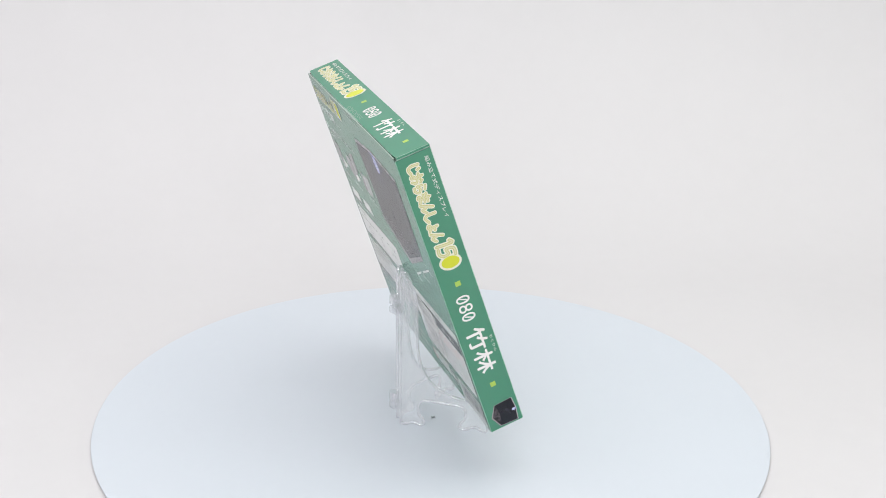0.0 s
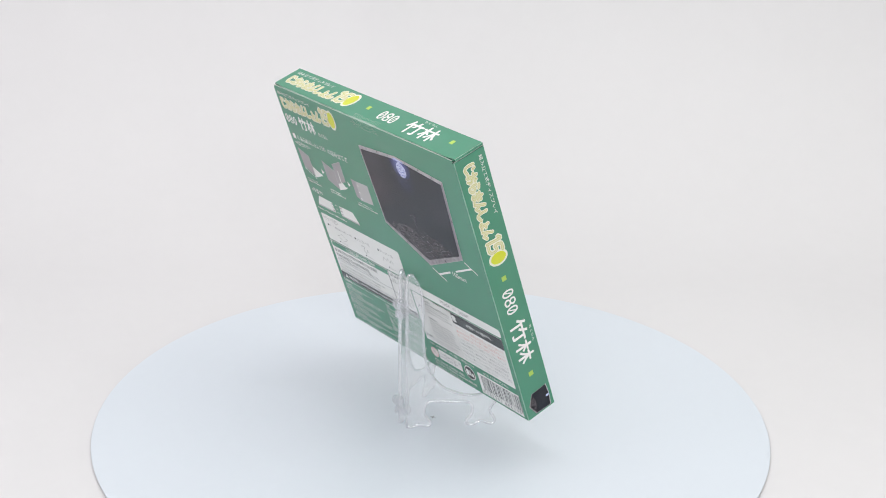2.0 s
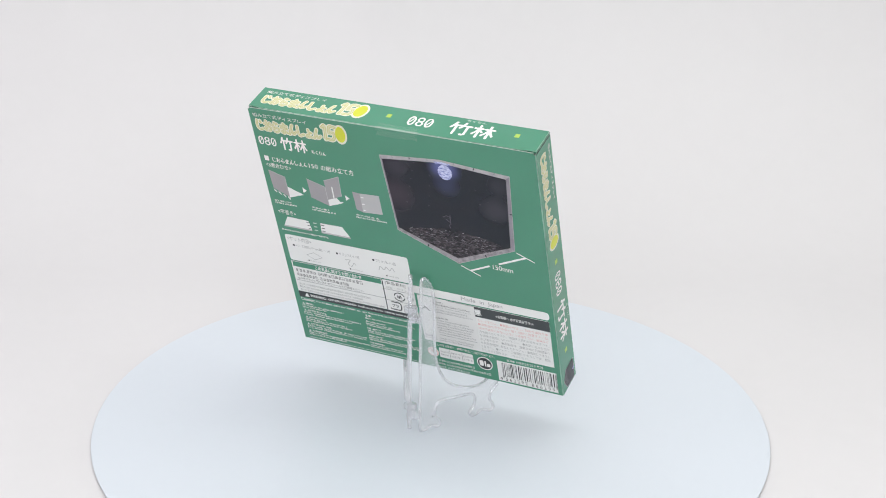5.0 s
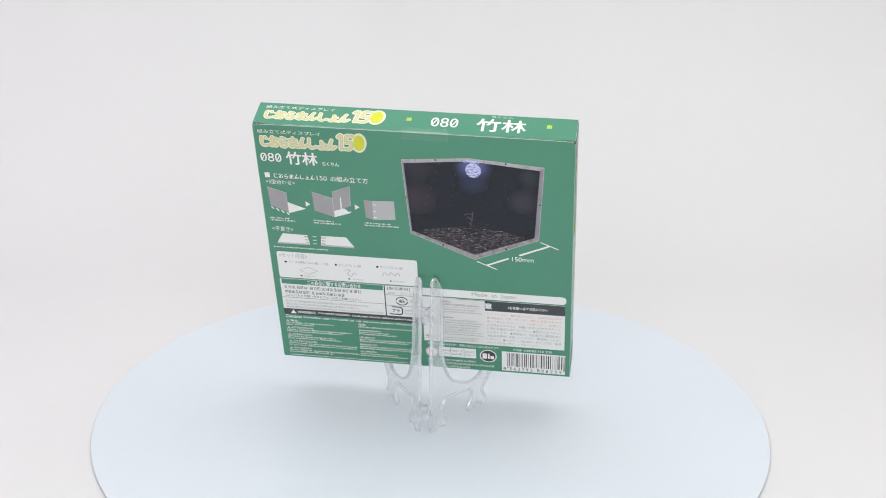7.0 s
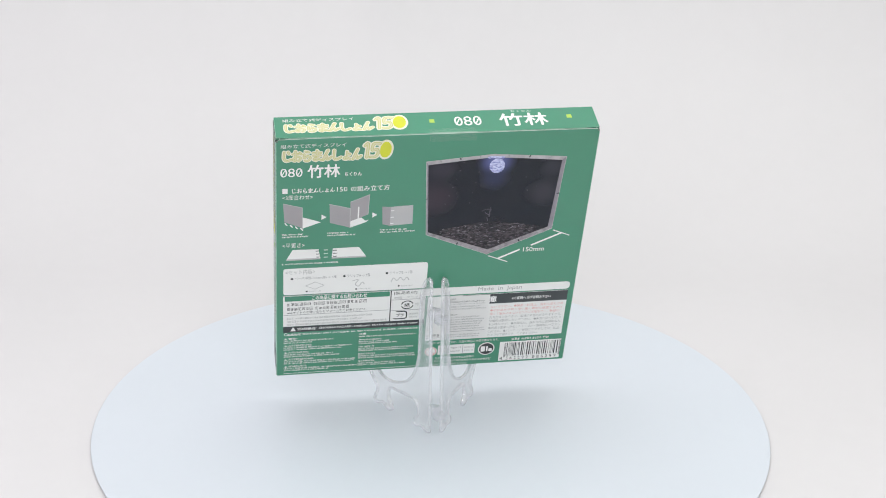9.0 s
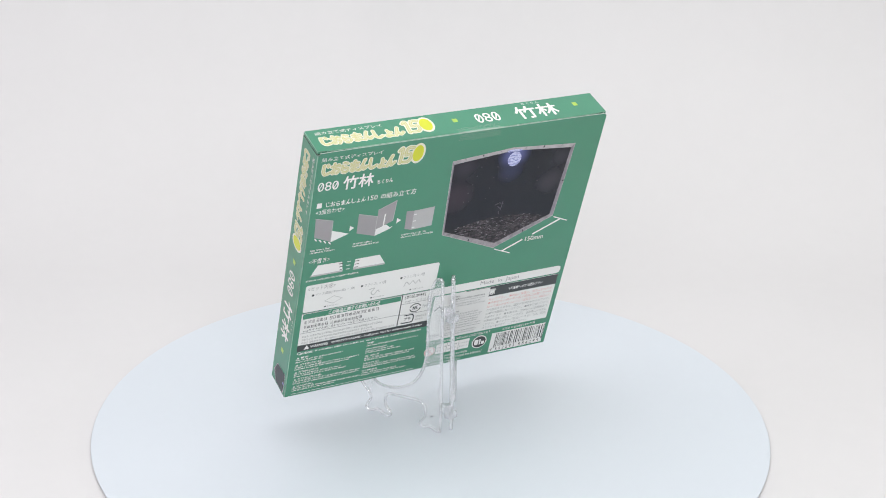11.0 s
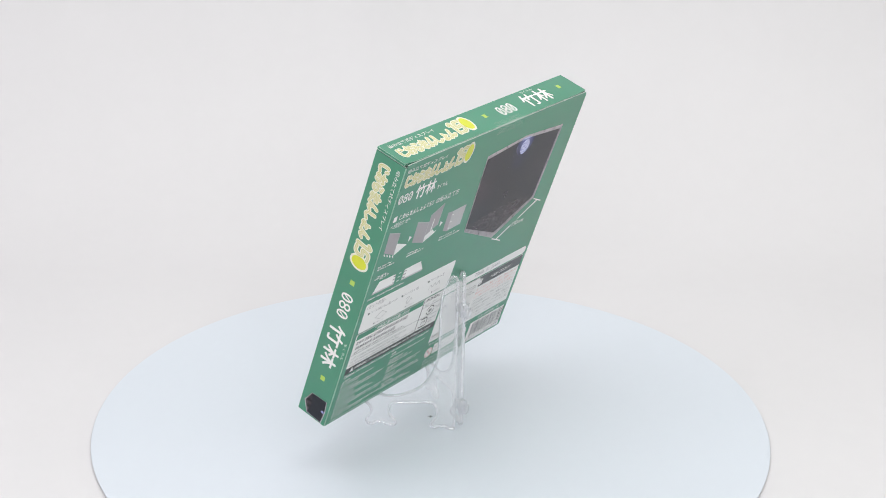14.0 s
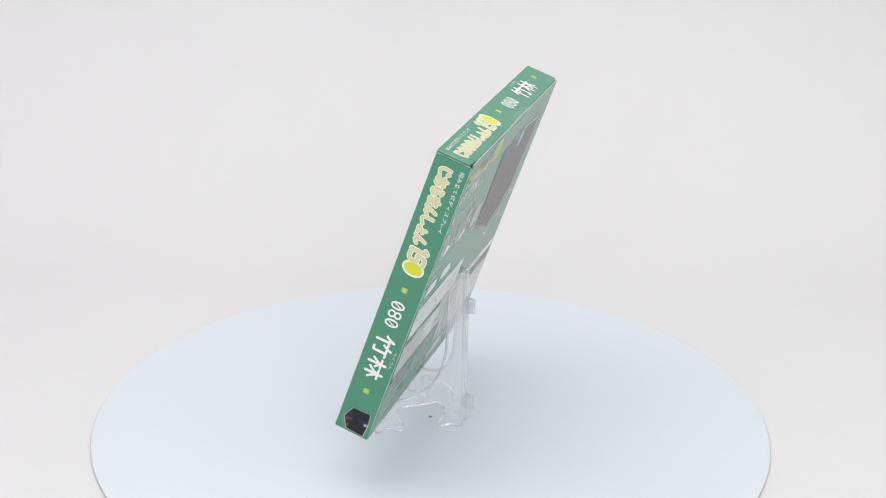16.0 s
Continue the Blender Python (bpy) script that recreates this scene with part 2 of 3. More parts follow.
def turntable():
    top = tagged(new("turntable"), "round pale blue satin turntable disc on a low base", "turntable")
    bm = bmesh.new()
    lathe(bm, [(0.1910, -0.0007), (0.1915, -0.0006), (0.1916, -0.0002), (0.1914, 0.0)], 180, [1, 1, 0])
    part("disc", bm, [DISC, DISC_EDGE], top, "pale blue satin disc with a thin grey edge")
    bm = bmesh.new()
    lathe(bm, [(0.086, FLOOR_Z), (0.088, -0.0015), (0.088, -0.0011), (0.084, -0.0008)], 72)
    part("base", bm, BASE, top, "white plastic drive base")
    bm = bmesh.new()
    for a in (35, 125):
        c, s = math.cos(math.radians(a)), math.sin(math.radians(a))
        q = [(-0.0017, -0.00022), (0.0017, -0.00022), (0.0017, 0.00022), (-0.0017, 0.00022)]
        bm.faces.new([bm.verts.new((0.0003 + x * c - y * s, 0.0009 + x * s + y * c, 0.00008 + a * 4e-7)) for x, y in q])
    part("centre_mark", bm, INK, top, "small pencilled centre cross")
    return top


TURNTABLE = turntable()

# ---- the clear easel ----
STAND_X, STAND_Y = -0.0009, -0.0168


def inset(pts, d):
    out = []
    for i, b in enumerate(pts):
        a, c = Vector(pts[i - 1]), Vector(pts[(i + 1) % len(pts)])
        t = (c - a).normalized()
        out.append((b[0] - t.y * d, b[1] + t.x * d))
    return out


def easel_plate():
    """One upright side plate with a raised bead round its edge: x runs from the hinge to the hook, z up."""
    top = [(-3.8, 90.5), (-3.1, 93.6), (-1.4, 94.8), (0.8, 94.0), (2.8, 91.4), (4.8, 87.5), (6.0, 82)]
    front = [(6.6, 74), (6.9, 62), (7.3, 51), (8.5, 42), (11.4, 34), (16.6, 27), (24.6, 22.4), (33, 20.2), (40, 21.2), (45.2, 26.0), (48.0, 34.2), (49.6, 41), (51.2, 46)]
    lip = [(53.6, 47.2), (55.4, 45.0), (55.6, 34), (54.4, 24), (51.0, 17.0), (46.6, 12.6), (45.4, 9.2), (47.2, 6.0), (48.2, 2.8), (46.5, 0.4), (43.4, 0.6), (40.6, 2.0), (38.2, 1.8), (36.0, 0.6), (32.6, 0.2), (30.2, 1.8),
           (30.8, 4.6), (33.2, 7.4), (33.8, 10.8), (33.2, 13.2), (31.0, 14.6), (27, 14.9), (18, 15.5), (12.0, 15.9), (9.4, 14.9), (8.2, 12.4), (8.0, 9.0), (9.4, 6.4), (11.2, 4.0), (11.0, 1.2), (8.2, 0.2), (5.4, 1.2), (3.2, 1.2), (1.0, 0.1), (-2.2, 0.2), (-3.4, 1.6)]
    rear = [(-3.6, 12), (-3.7, 30), (-3.8, 50), (-3.8, 72)]
    outer = smooth_line((rear + top + front + lip)[::-1], 3)
    bm = bmesh.new()
    web = 0.0008
    edge = inset(outer, 0.4)
    sides = [[bm.verts.new((x / 1000, y, z / 1000)) for x, z in edge] for y in (web, -web)]
    n = len(edge)
    for k in range(n):
        bm.faces.new((sides[1][k], sides[1][(k + 1) % n], sides[0][(k + 1) % n], sides[0][k]))
    bm.faces.new(sides[0])
    bm.faces.new(sides[1][::-1])
    bmesh.ops.recalc_face_normals(bm, faces=bm.faces)
    # the rounded bead round the edge
    bead = bmesh.new()
    mid, rad, m = inset(outer, 0.8), 0.00112, 10
    rings = []
    for k in range(n):
        a, b = Vector(mid[k - 1]), Vector(mid[(k + 1) % n])
        t = (b - a).normalized()
        out = Vector((t.y, -t.x))
        rings.append([bead.verts.new((mid[k][0] / 1000 + out.x * rad * 0.72 * math.cos(q), rad * math.sin(q), mid[k][1] / 1000 + out.y * rad * 0.72 * math.cos(q)))
                      for q in (2 * math.pi * i / m for i in range(m))])
    for k in range(n):
        for i in range(m):
            bead.faces.new((rings[k][i], rings[k][(i + 1) % m], rings[(k + 1) % n][(i + 1) % m], rings[(k + 1) % n][i])).smooth = True
    bmesh.ops.recalc_face_normals(bead, faces=bead.faces)
    return bm, bead


def tube(bm, cx, cy, z0, z1, r, n=16):
    rings = [[bm.verts.new((cx + q * math.cos(2 * math.pi * k / n), cy + q * math.sin(2 * math.pi * k / n), z)) for k in range(n)]
             for q, z in ((r * 0.8, z0), (r, z0 + r * 0.2), (r, z1 - r * 0.2), (r * 0.8, z1))]
    for a, b in zip(rings, rings[1:]):
        for k in range(n):
            bm.faces.new((a[k], a[(k + 1) % n], b[(k + 1) % n], b[k])).smooth = True
    bm.faces.new(rings[0][::-1])
    bm.faces.new(rings[-1])


def easel():
    top = tagged(new("display_easel"), "clear acrylic folding easel holding up a box", "display stand")
    for sg in (1, -1):
        web, bead = easel_plate()
        ob = part("side_plate", web, ACRYLIC, top, "clear acrylic side plate with a beaded edge")
        ob.visible_shadow = False
        part("edge_bead", bead, BEAD, ob, "rounded clear edge bead").visible_shadow = False
        ob.matrix_basis = pose(STAND_X - sg * 0.0047, STAND_Y, 0.0, 0, 0, 90 + sg * 30.5)
    for z in (0.0735, 0.0145):
        bm = bmesh.new()
        tube(bm, STAND_X, STAND_Y - 0.0050, z - 0.0042, z + 0.0042, 0.0019)
        part("hinge_pin", bm, KNUCKLE, top, "short clear hinge pin")
        for sg in (1, -1):
            bm = bmesh.new()
            slab(bm, -0.0031, 0.0031, -0.0026, 0.0026, -0.0021, 0.0021)
            bmesh.ops.bevel(bm, geom=list(bm.edges), offset=0.0005, segments=2, affect="EDGES")
            ob = part("hinge_knuckle", bm, KNUCKLE, top, "clear hinge knuckle")
            ob.matrix_basis = pose(STAND_X - sg * 0.0016, STAND_Y - 0.0050, z + sg * 0.0023, 0, 0, -sg * 20)
    return top


EASEL = easel()

# ---- the box ----
BOX_W, BOX_H, BOX_T = 165.5, 165.5, 19.0        # millimetres
BOX_AT = pose(-0.0049, 0.0066, 0.0290, 19.10)
box = tagged(new("product_box"), "flat green printed cardboard box leaning on a clear easel", "box")


def on_back(a, b, d):
    return (a / 1000, -d / 1000, b / 1000)


def on_top(a, b, d):
    return (a / 1000, b / 1000, (BOX_H + d) / 1000)


def on_east(a, b, d):
    return ((BOX_W / 2 + d) / 1000, b / 1000, (BOX_H - a) / 1000)


def on_west(a, b, d):
    return (-(BOX_W / 2 + d) / 1000, (BOX_T - b) / 1000, (BOX_H - a) / 1000)


def box_body():
    w, h, t = BOX_W / 2000, BOX_H / 1000, BOX_T / 1000
    bm = bmesh.new()
    slab(bm, -w, w, 0.0, t, 0, h - 0.0014)
    edges = [e for e in bm.edges]
    bmesh.ops.bevel(bm, geom=edges, offset=0.0004, segments=2, affect="EDGES", material=1)
    # the card under the flap is coloured dark to give the slot its shade
    for f in bm.faces:
        if f.normal.z > 0.9:
            f.material_index = 2
    body = part("carton", bm, [GREEN, EDGE, GAP_SHADE], box, "green printed card")
    # the lid flap, tucked in behind the back panel's raw upper edge
    bm = bmesh.new()
    # its two front corners are cut back a little, unevenly
    e = w - 0.0002
    plan = [(-e, 0.0015), (-e + 0.0020, 0.0014), (-e + 0.0052, 0.0012), (-e + 0.0070, 0.0008), (e - 0.0070, 0.0008), (e - 0.0050, 0.0011), (e - 0.0016, 0.0013), (e, 0.0014), (e, t), (-e, t)]
    low, high = ([bm.verts.new((x, y, z)) for x, y in plan] for z in (h - 0.00135, h))
    bm.faces.new(low[::-1])
    bm.faces.new(high)
    for k in range(len(plan)):
        n = (k + 1) % len(plan)
        bm.faces.new((low[k], low[n], high[n], high[k]))
    bmesh.ops.bevel(bm, geom=list(bm.edges), offset=0.0002, segments=2, affect="EDGES", material=1)
    part("lid_flap", bm, [GREEN, EDGE], box, "tucked green lid flap")
    bm = bmesh.new()
    # the raw edge sags a little towards both ends
    n = 24
    for k in range(n):
        xs = [(-1 + 2 * (k + s) / n) * (w - 0.0012) for s in (0, 1)]
        zs = [h - 0.00015 - 0.0003 * abs(x / w) ** 6 for x in xs]
        vs = [bm.verts.new(c) for c in ((xs[0], 0, h - 0.0018), (xs[1], 0, h - 0.0018), (xs[1], 0, zs[1]), (xs[0], 0, zs[0]),
                                        (xs[0], 0.0005, h - 0.0018), (xs[1], 0.0005, h - 0.0018), (xs[1], 0.0005, zs[1]), (xs[0], 0.0005, zs[0]))]
        bm.faces.new([vs[i] for i in (0, 1, 2, 3)])
        bm.faces.new([vs[i] for i in (3, 2, 6, 7)]).material_index = 1
        bm.faces.new([vs[i] for i in (5, 4, 7, 6)])
    bmesh.ops.remove_doubles(bm, verts=bm.verts, dist=1e-7)
    part("panel_edge", bm, [GREEN, CORE], box, "raw pale card edge")


box_body()

# ---- the print on the box ----
FONT_CACHE = {}
pen = bpy.data.curves.new("pen", "FONT")
pen.resolution_u = 2
pen_ob = new("pen", pen)


def letters(body, bold=0.0, detail=2):
    """The outlines of a line of writing as points and polygons, in its own units."""
    key = (body, bold, detail)
    if key not in FONT_CACHE:
        pen.body, pen.offset, pen.resolution_u = body, bold, detail
        bpy.context.view_layer.update()
        me = bpy.data.meshes.new_from_object(pen_ob.evaluated_get(bpy.context.evaluated_depsgraph_get()))
        pts = [(v.co.x, v.co.y) for v in me.vertices]
        FONT_CACHE[key] = pts, [tuple(p.vertices) for p in me.polygons]
        bpy.data.meshes.remove(me)
    return FONT_CACHE[key]


class Sheet:
    """Ink laid on one face of the box: every layer lies a hair above the one before."""

    def __init__(self, face):
        self.face, self.bm, self.mats, self.count = face, bmesh.new(), [], 0

    def slot(self, mat):
        if mat not in self.mats:
            self.mats.append(mat)
        return self.mats.index(mat)

    def depth(self, layer):
        self.count += 1
        return 0.03 + 0.045 * layer + (self.count % 200) * 0.00015

    def poly(self, pts, mat, layer=1):
        d = self.depth(layer)
        area = sum(pts[i - 1][0] * pts[i][1] - pts[i][0] * pts[i - 1][1] for i in range(len(pts)))
        f = self.bm.faces.new([self.bm.verts.new(self.face(a, b, d)) for a, b in (pts if area > 0 else pts[::-1])])
        f.material_index = self.slot(mat)

    def rect(self, a0, b0, a1, b1, mat, layer=1, r=0.0):
        pts = [(a0, b0), (a1, b0), (a1, b1), (a0, b1)]
        self.poly(rounded(pts, r) if r else pts, mat, layer)

    def ribbon(self, line, width, mat, layer=1, caps=True):
        w = width / 2
        for (ax, ay), (bx, by) in zip(line, line[1:]):
            l = math.hypot(bx - ax, by - ay) or 1e-6
            nx, ny = -(by - ay) / l * w, (bx - ax) / l * w
            self.poly([(ax + nx, ay + ny), (ax - nx, ay - ny), (bx - nx, by - ny), (bx + nx, by + ny)], mat, layer)
        if caps:
            for x, y in line:
                self.poly(disc_outline(x, y, w, 10), mat, layer)

    def text(self, body, a0, b0, a1, b1, mat, layer=1, bold=0.0, detail=2):
        """A line of writing that fills the given rectangle."""
        if bold:
            t = bold * (b1 - b0)
            for da, db in ((-t, 0), (t, 0), (0, -t), (0, t)):
                self.text(body, a0 + t + da, b0 + t + db, a1 - t + da, b1 - t + db, mat, layer, 0.0, detail)
            return
        pts, polys = letters(body, 0.0, detail)
        x0, x1 = min(p[0] for p in pts), max(p[0] for p in pts)
        y0, y1 = min(p[1] for p in pts), max(p[1] for p in pts)
        sx, sy, d, k = (a1 - a0) / (x1 - x0), (b1 - b0) / (y1 - y0), self.depth(layer), self.slot(mat)
        vs = [self.bm.verts.new(self.face(a0 + (x - x0) * sx, b0 + (y - y0) * sy, d)) for x, y in pts]
        for q in polys:
            try:
                f = self.bm.faces.new([vs[i] for i in q])
            except ValueError:
                continue
            f.material_index = k

    def bars(self, a0, b0, a1, b1, mat, layer=1, seed=0, unit=1.6):
        """A line of writing too small to read: plain upright and level bars of its size, a small group for each sign."""
        rng, a, h = random.Random(seed), a0, b1 - b0
        t, wide = (0.085, (0.66, 0.84)) if unit > 1 else (0.20, (0.42, 0.66))
        left = rng.randint(3, 9)
        while a < a1 - 0.4 * h:
            w = h * rng.uniform(*wide)
            left -= 1
            if left < 0:
                left = rng.randint(3, 11) + (12 if unit > 1 else 0)
                a += 0.45 * h
                continue
            low, high = b0 + h * rng.uniform(0.0, 0.12), b1 - h * rng.uniform(0.0, 0.25)
            dense = unit > 1
            for k in (0.0, 0.42, 0.86) if dense else rng.sample((0.0, 0.42, 0.86), rng.choice((1, 2, 2))):
                y = low + (high - low) * k
                self.rect(a + w * 0.16 * rng.random(), y, a + w * (0.7 + 0.26 * rng.random()), min(y + t * h * 1.1, b1), mat, layer)
            for k in rng.sample((0.06, 0.40, 0.76), rng.choice((2, 2, 3) if dense else (1, 1, 2))):
                self.rect(a + w * k, low, a + w * k + t * h, high, mat, layer + 0.01)
            a += w + 0.14 * h

    def build(self, name, label, parent=None):
        return part(name, self.bm, self.mats, parent or box, label)


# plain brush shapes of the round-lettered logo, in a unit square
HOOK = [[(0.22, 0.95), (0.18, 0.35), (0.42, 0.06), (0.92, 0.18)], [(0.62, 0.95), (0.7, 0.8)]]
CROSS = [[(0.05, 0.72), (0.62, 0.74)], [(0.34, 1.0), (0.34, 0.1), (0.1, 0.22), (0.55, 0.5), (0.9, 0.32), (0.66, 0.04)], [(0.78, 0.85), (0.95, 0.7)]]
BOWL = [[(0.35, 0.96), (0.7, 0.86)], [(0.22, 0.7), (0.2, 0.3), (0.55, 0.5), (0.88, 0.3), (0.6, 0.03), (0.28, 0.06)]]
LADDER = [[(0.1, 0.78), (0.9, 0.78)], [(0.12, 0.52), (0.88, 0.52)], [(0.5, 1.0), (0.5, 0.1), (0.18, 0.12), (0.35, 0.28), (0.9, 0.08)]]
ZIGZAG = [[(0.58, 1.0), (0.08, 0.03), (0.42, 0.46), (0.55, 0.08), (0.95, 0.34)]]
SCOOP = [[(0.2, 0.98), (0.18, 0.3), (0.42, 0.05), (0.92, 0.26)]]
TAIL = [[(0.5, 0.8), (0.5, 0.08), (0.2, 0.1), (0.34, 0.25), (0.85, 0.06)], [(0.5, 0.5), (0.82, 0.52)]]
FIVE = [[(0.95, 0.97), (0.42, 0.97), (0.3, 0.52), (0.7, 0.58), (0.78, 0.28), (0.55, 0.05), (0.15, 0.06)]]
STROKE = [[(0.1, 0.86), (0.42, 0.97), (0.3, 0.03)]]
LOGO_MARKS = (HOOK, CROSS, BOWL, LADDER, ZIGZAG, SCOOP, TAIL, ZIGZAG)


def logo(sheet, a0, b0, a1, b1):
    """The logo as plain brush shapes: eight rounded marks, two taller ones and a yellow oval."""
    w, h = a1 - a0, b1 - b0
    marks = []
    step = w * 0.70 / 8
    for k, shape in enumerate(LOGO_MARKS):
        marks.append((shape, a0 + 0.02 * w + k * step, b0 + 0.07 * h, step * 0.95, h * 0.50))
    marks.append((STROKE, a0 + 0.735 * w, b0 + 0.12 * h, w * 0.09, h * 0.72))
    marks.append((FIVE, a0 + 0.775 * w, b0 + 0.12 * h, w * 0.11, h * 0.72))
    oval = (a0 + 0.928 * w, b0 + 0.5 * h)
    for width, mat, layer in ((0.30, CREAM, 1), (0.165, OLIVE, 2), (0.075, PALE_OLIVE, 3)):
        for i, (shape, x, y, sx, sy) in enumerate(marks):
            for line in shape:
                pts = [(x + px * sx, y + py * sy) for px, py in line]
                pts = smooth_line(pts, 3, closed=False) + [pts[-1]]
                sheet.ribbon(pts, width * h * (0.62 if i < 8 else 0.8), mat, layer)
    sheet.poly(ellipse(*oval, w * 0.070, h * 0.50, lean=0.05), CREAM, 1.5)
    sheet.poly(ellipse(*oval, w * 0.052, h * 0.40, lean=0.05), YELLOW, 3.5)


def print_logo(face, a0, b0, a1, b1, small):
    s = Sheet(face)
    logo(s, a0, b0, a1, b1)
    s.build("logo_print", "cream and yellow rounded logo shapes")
    s = Sheet(face)
    s.text("組み立て式ディスプレイ", *small, WHITE, 1)
    s.build("subtitle_print", "small white subtitle")


def print_title(face, number, name, reading, squares):
    s = Sheet(face)
    s.text("080", *number, WHITE, 1, detail=4)
    a0, b0, a1, b1 = number
    w, h = (a1 - a0) / 3.25, b1 - b0
    for x in (a0 + 0.46 * w, a1 - 0.46 * w):
        s.ribbon([(x - 0.2 * w, b0 + 0.24 * h), (x + 0.2 * w, b0 + 0.76 * h)], 0.09 * h, WHITE, 1.5, caps=False)
    s.text("竹林", *name, WHITE, 1, bold=0.022, detail=4)
    s.text("ちくりん", *reading, WHITE if face is on_back else MID_GREEN, 1, bold=0.02)
    s.build("title_print", "white title lettering")
    for a, b, w, h in squares:
        s = Sheet(face)
        s.rect(a, b, a + w, b + h, LIME if face is not on_back else WHITE, 1)
        s.build("square_mark", "small lime square" if face is not on_back else "small white square")


def photo(face, m, name="photo_print", fine=True):
    """The printed photograph of a dark corner with a moon; m maps its own millimetres to the face."""
    outer = [(-6.2, 148.2), (28.6, 151.4), (67.0, 148.2), (64.6, 99.8), (30.5, 83.7), (-3.6, 99.4)]
    tl, tm, tr, br, bm_, bl, mid = (-5.1, 146.0), (28.8, 149.5), (64.9, 146.0), (62.3, 101.4), (30.6, 87.2), (-2.7, 101.2), (29.6, 107.5)
    s = Sheet(face)
    inner = [tl, tm, tr, br, bm_, bl]
    for k, mat in enumerate((PHOTO_EDGE, PHOTO_EDGE, PHOTO_SIDE, PHOTO_FOOT, PHOTO_FOOT, PHOTO_SIDE)):
        n = (k + 1) % 6
        s.poly([m(*q) for q in (outer[k], outer[n], inner[n], inner[k])], mat, 1)
    if fine:
        for a, b in zip(outer, outer[1:] + outer[:1]):
            s.ribbon([m(*a), m(*b)], 0.28, PALE_INK, 2)
        for k in range(3):
            f = (k + 0.7) / 3.4
            for a, b, c, d in ((outer[0], outer[1], tl, tm), (outer[1], outer[2], tm, tr), (outer[2], outer[3], tr, br), (outer[3], outer[4], br, bm_), (outer[4], outer[5], bm_, bl), (outer[5], outer[0], bl, tl)):
                p = (a[0] + (b[0] - a[0]) * f, a[1] + (b[1] - a[1]) * f)
                q = (c[0] + (d[0] - c[0]) * f, c[1] + (d[1] - c[1]) * f)
                s.ribbon([m(*p), m(p[0] + (q[0] - p[0]) * 0.6, p[1] + (q[1] - p[1]) * 0.6)], 0.7, INK if k % 2 else GREY_INK, 2.2, caps=False)
    top = s.build(name, "printed photograph of a dark moonlit corner")
    s = Sheet(face)
    s.poly([m(*q) for q in (tl, tm, mid, bl)], PHOTO_WALL_L, 2.5)
    s.build("photo_wall", "dark printed wall", top)
    s = Sheet(face)
    s.poly([m(*q) for q in (tm, tr, br, mid)], PHOTO_WALL_R, 2.5)
    s.build("photo_wall", "dark printed wall", top)
    s = Sheet(face)
    s.poly([m(*q) for q in (bl, mid, br, bm_)], PHOTO_FLOOR, 2.5)
    s.build("photo_floor", "printed leaf litter", top)
    s = Sheet(face)
    s.poly([m(*q) for q in ellipse(30.8, 143.9, 4.0, 4.7)], PHOTO_MOON, 3.5)
    s.poly([m(*q) for q in ((25.2, 149.9), (28.8, 150.3), (34.6, 149.7), (33.8, 148.5), (28.8, 148.9), (26.2, 148.6))], PHOTO_MOON, 3.2)
    s.build("photo_moon", "pale printed moon", top)
    if fine:
        s = Sheet(face)
        rng = random.Random(8)
        for k in range(26):
            x, y = rng.uniform(2, 56), rng.uniform(112, 142)
            s.poly(disc_outline(x, y, rng.uniform(0.06, 0.13), 6), PHOTO_SPECK, 3.5)
        # two beaded strings of drops, and stray drops on the other wall
        for (x0, y0), (x1, y1), n in (((13.4, 147.0), (5.3, 120.0), 6), ((21.6, 140.3), (18.2, 120.0), 4), ((46.9, 135.8), (48.3, 127.0), 2)):
            for k in range(n):
                f = k / (n - 1)
                s.poly(disc_outline(x0 + (x1 - x0) * f, y0 + (y1 - y0) * f, 0.30, 7), PHOTO_SPECK, 3.6)
        # a pale ghost of a shrub at the foot of the corner
        for line in ([(25.4, 114.2), (27.6, 115.4), (30.2, 114.6)], [(29.8, 116.2), (29.4, 110.0)], [(27.2, 113.0), (29.2, 111.2)], [(28.4, 109.4), (28.9, 107.6)]):
            s.ribbon(line, 0.45, PHOTO_SPECK, 3.5)
        s.build("photo_specks", "pale specks and drops", top)
        # single leaf blades that catch the light on the litter
        s = Sheet(face)
        for k in range(230):
            u, v = rng.random(), rng.random()
            p = [bl[i] + (mid[i] - bl[i]) * u + (bm_[i] - bl[i]) * v + (br[i] - mid[i] - bm_[i] + bl[i]) * u * v for i in (0, 1)]
            if not 1 < p[0] < 59 or p[1] > 105.5:
                continue
            l, a = rng.uniform(0.7, 3.0), rng.uniform(-0.5, 0.5)
            q = (p[0] + l * math.cos(a), p[1] + 0.6 * l * math.sin(a))
            s.poly([p, ((p[0] + q[0]) / 2, (p[1] + q[1]) / 2 + rng.uniform(0.1, 0.3)), q, ((p[0] + q[0]) / 2, (p[1] + q[1]) / 2 - 0.1)],
                   rng.choice((PHOTO_SPECK, PHOTO_SPECK, PHOTO_SPECK, PHOTO_LEAF, PHOTO_SIDE)), 3.5)
        s.build("photo_leaves", "pale printed leaf blades", top)


def corner_place(x, y):
    """The small photograph at the foot of a narrow side lies across it, its upper edge towards the reading's upper side."""
    return (150.3 + (x + 6.2) * 0.195, 2.6 + (y - 83.7) * 0.214)


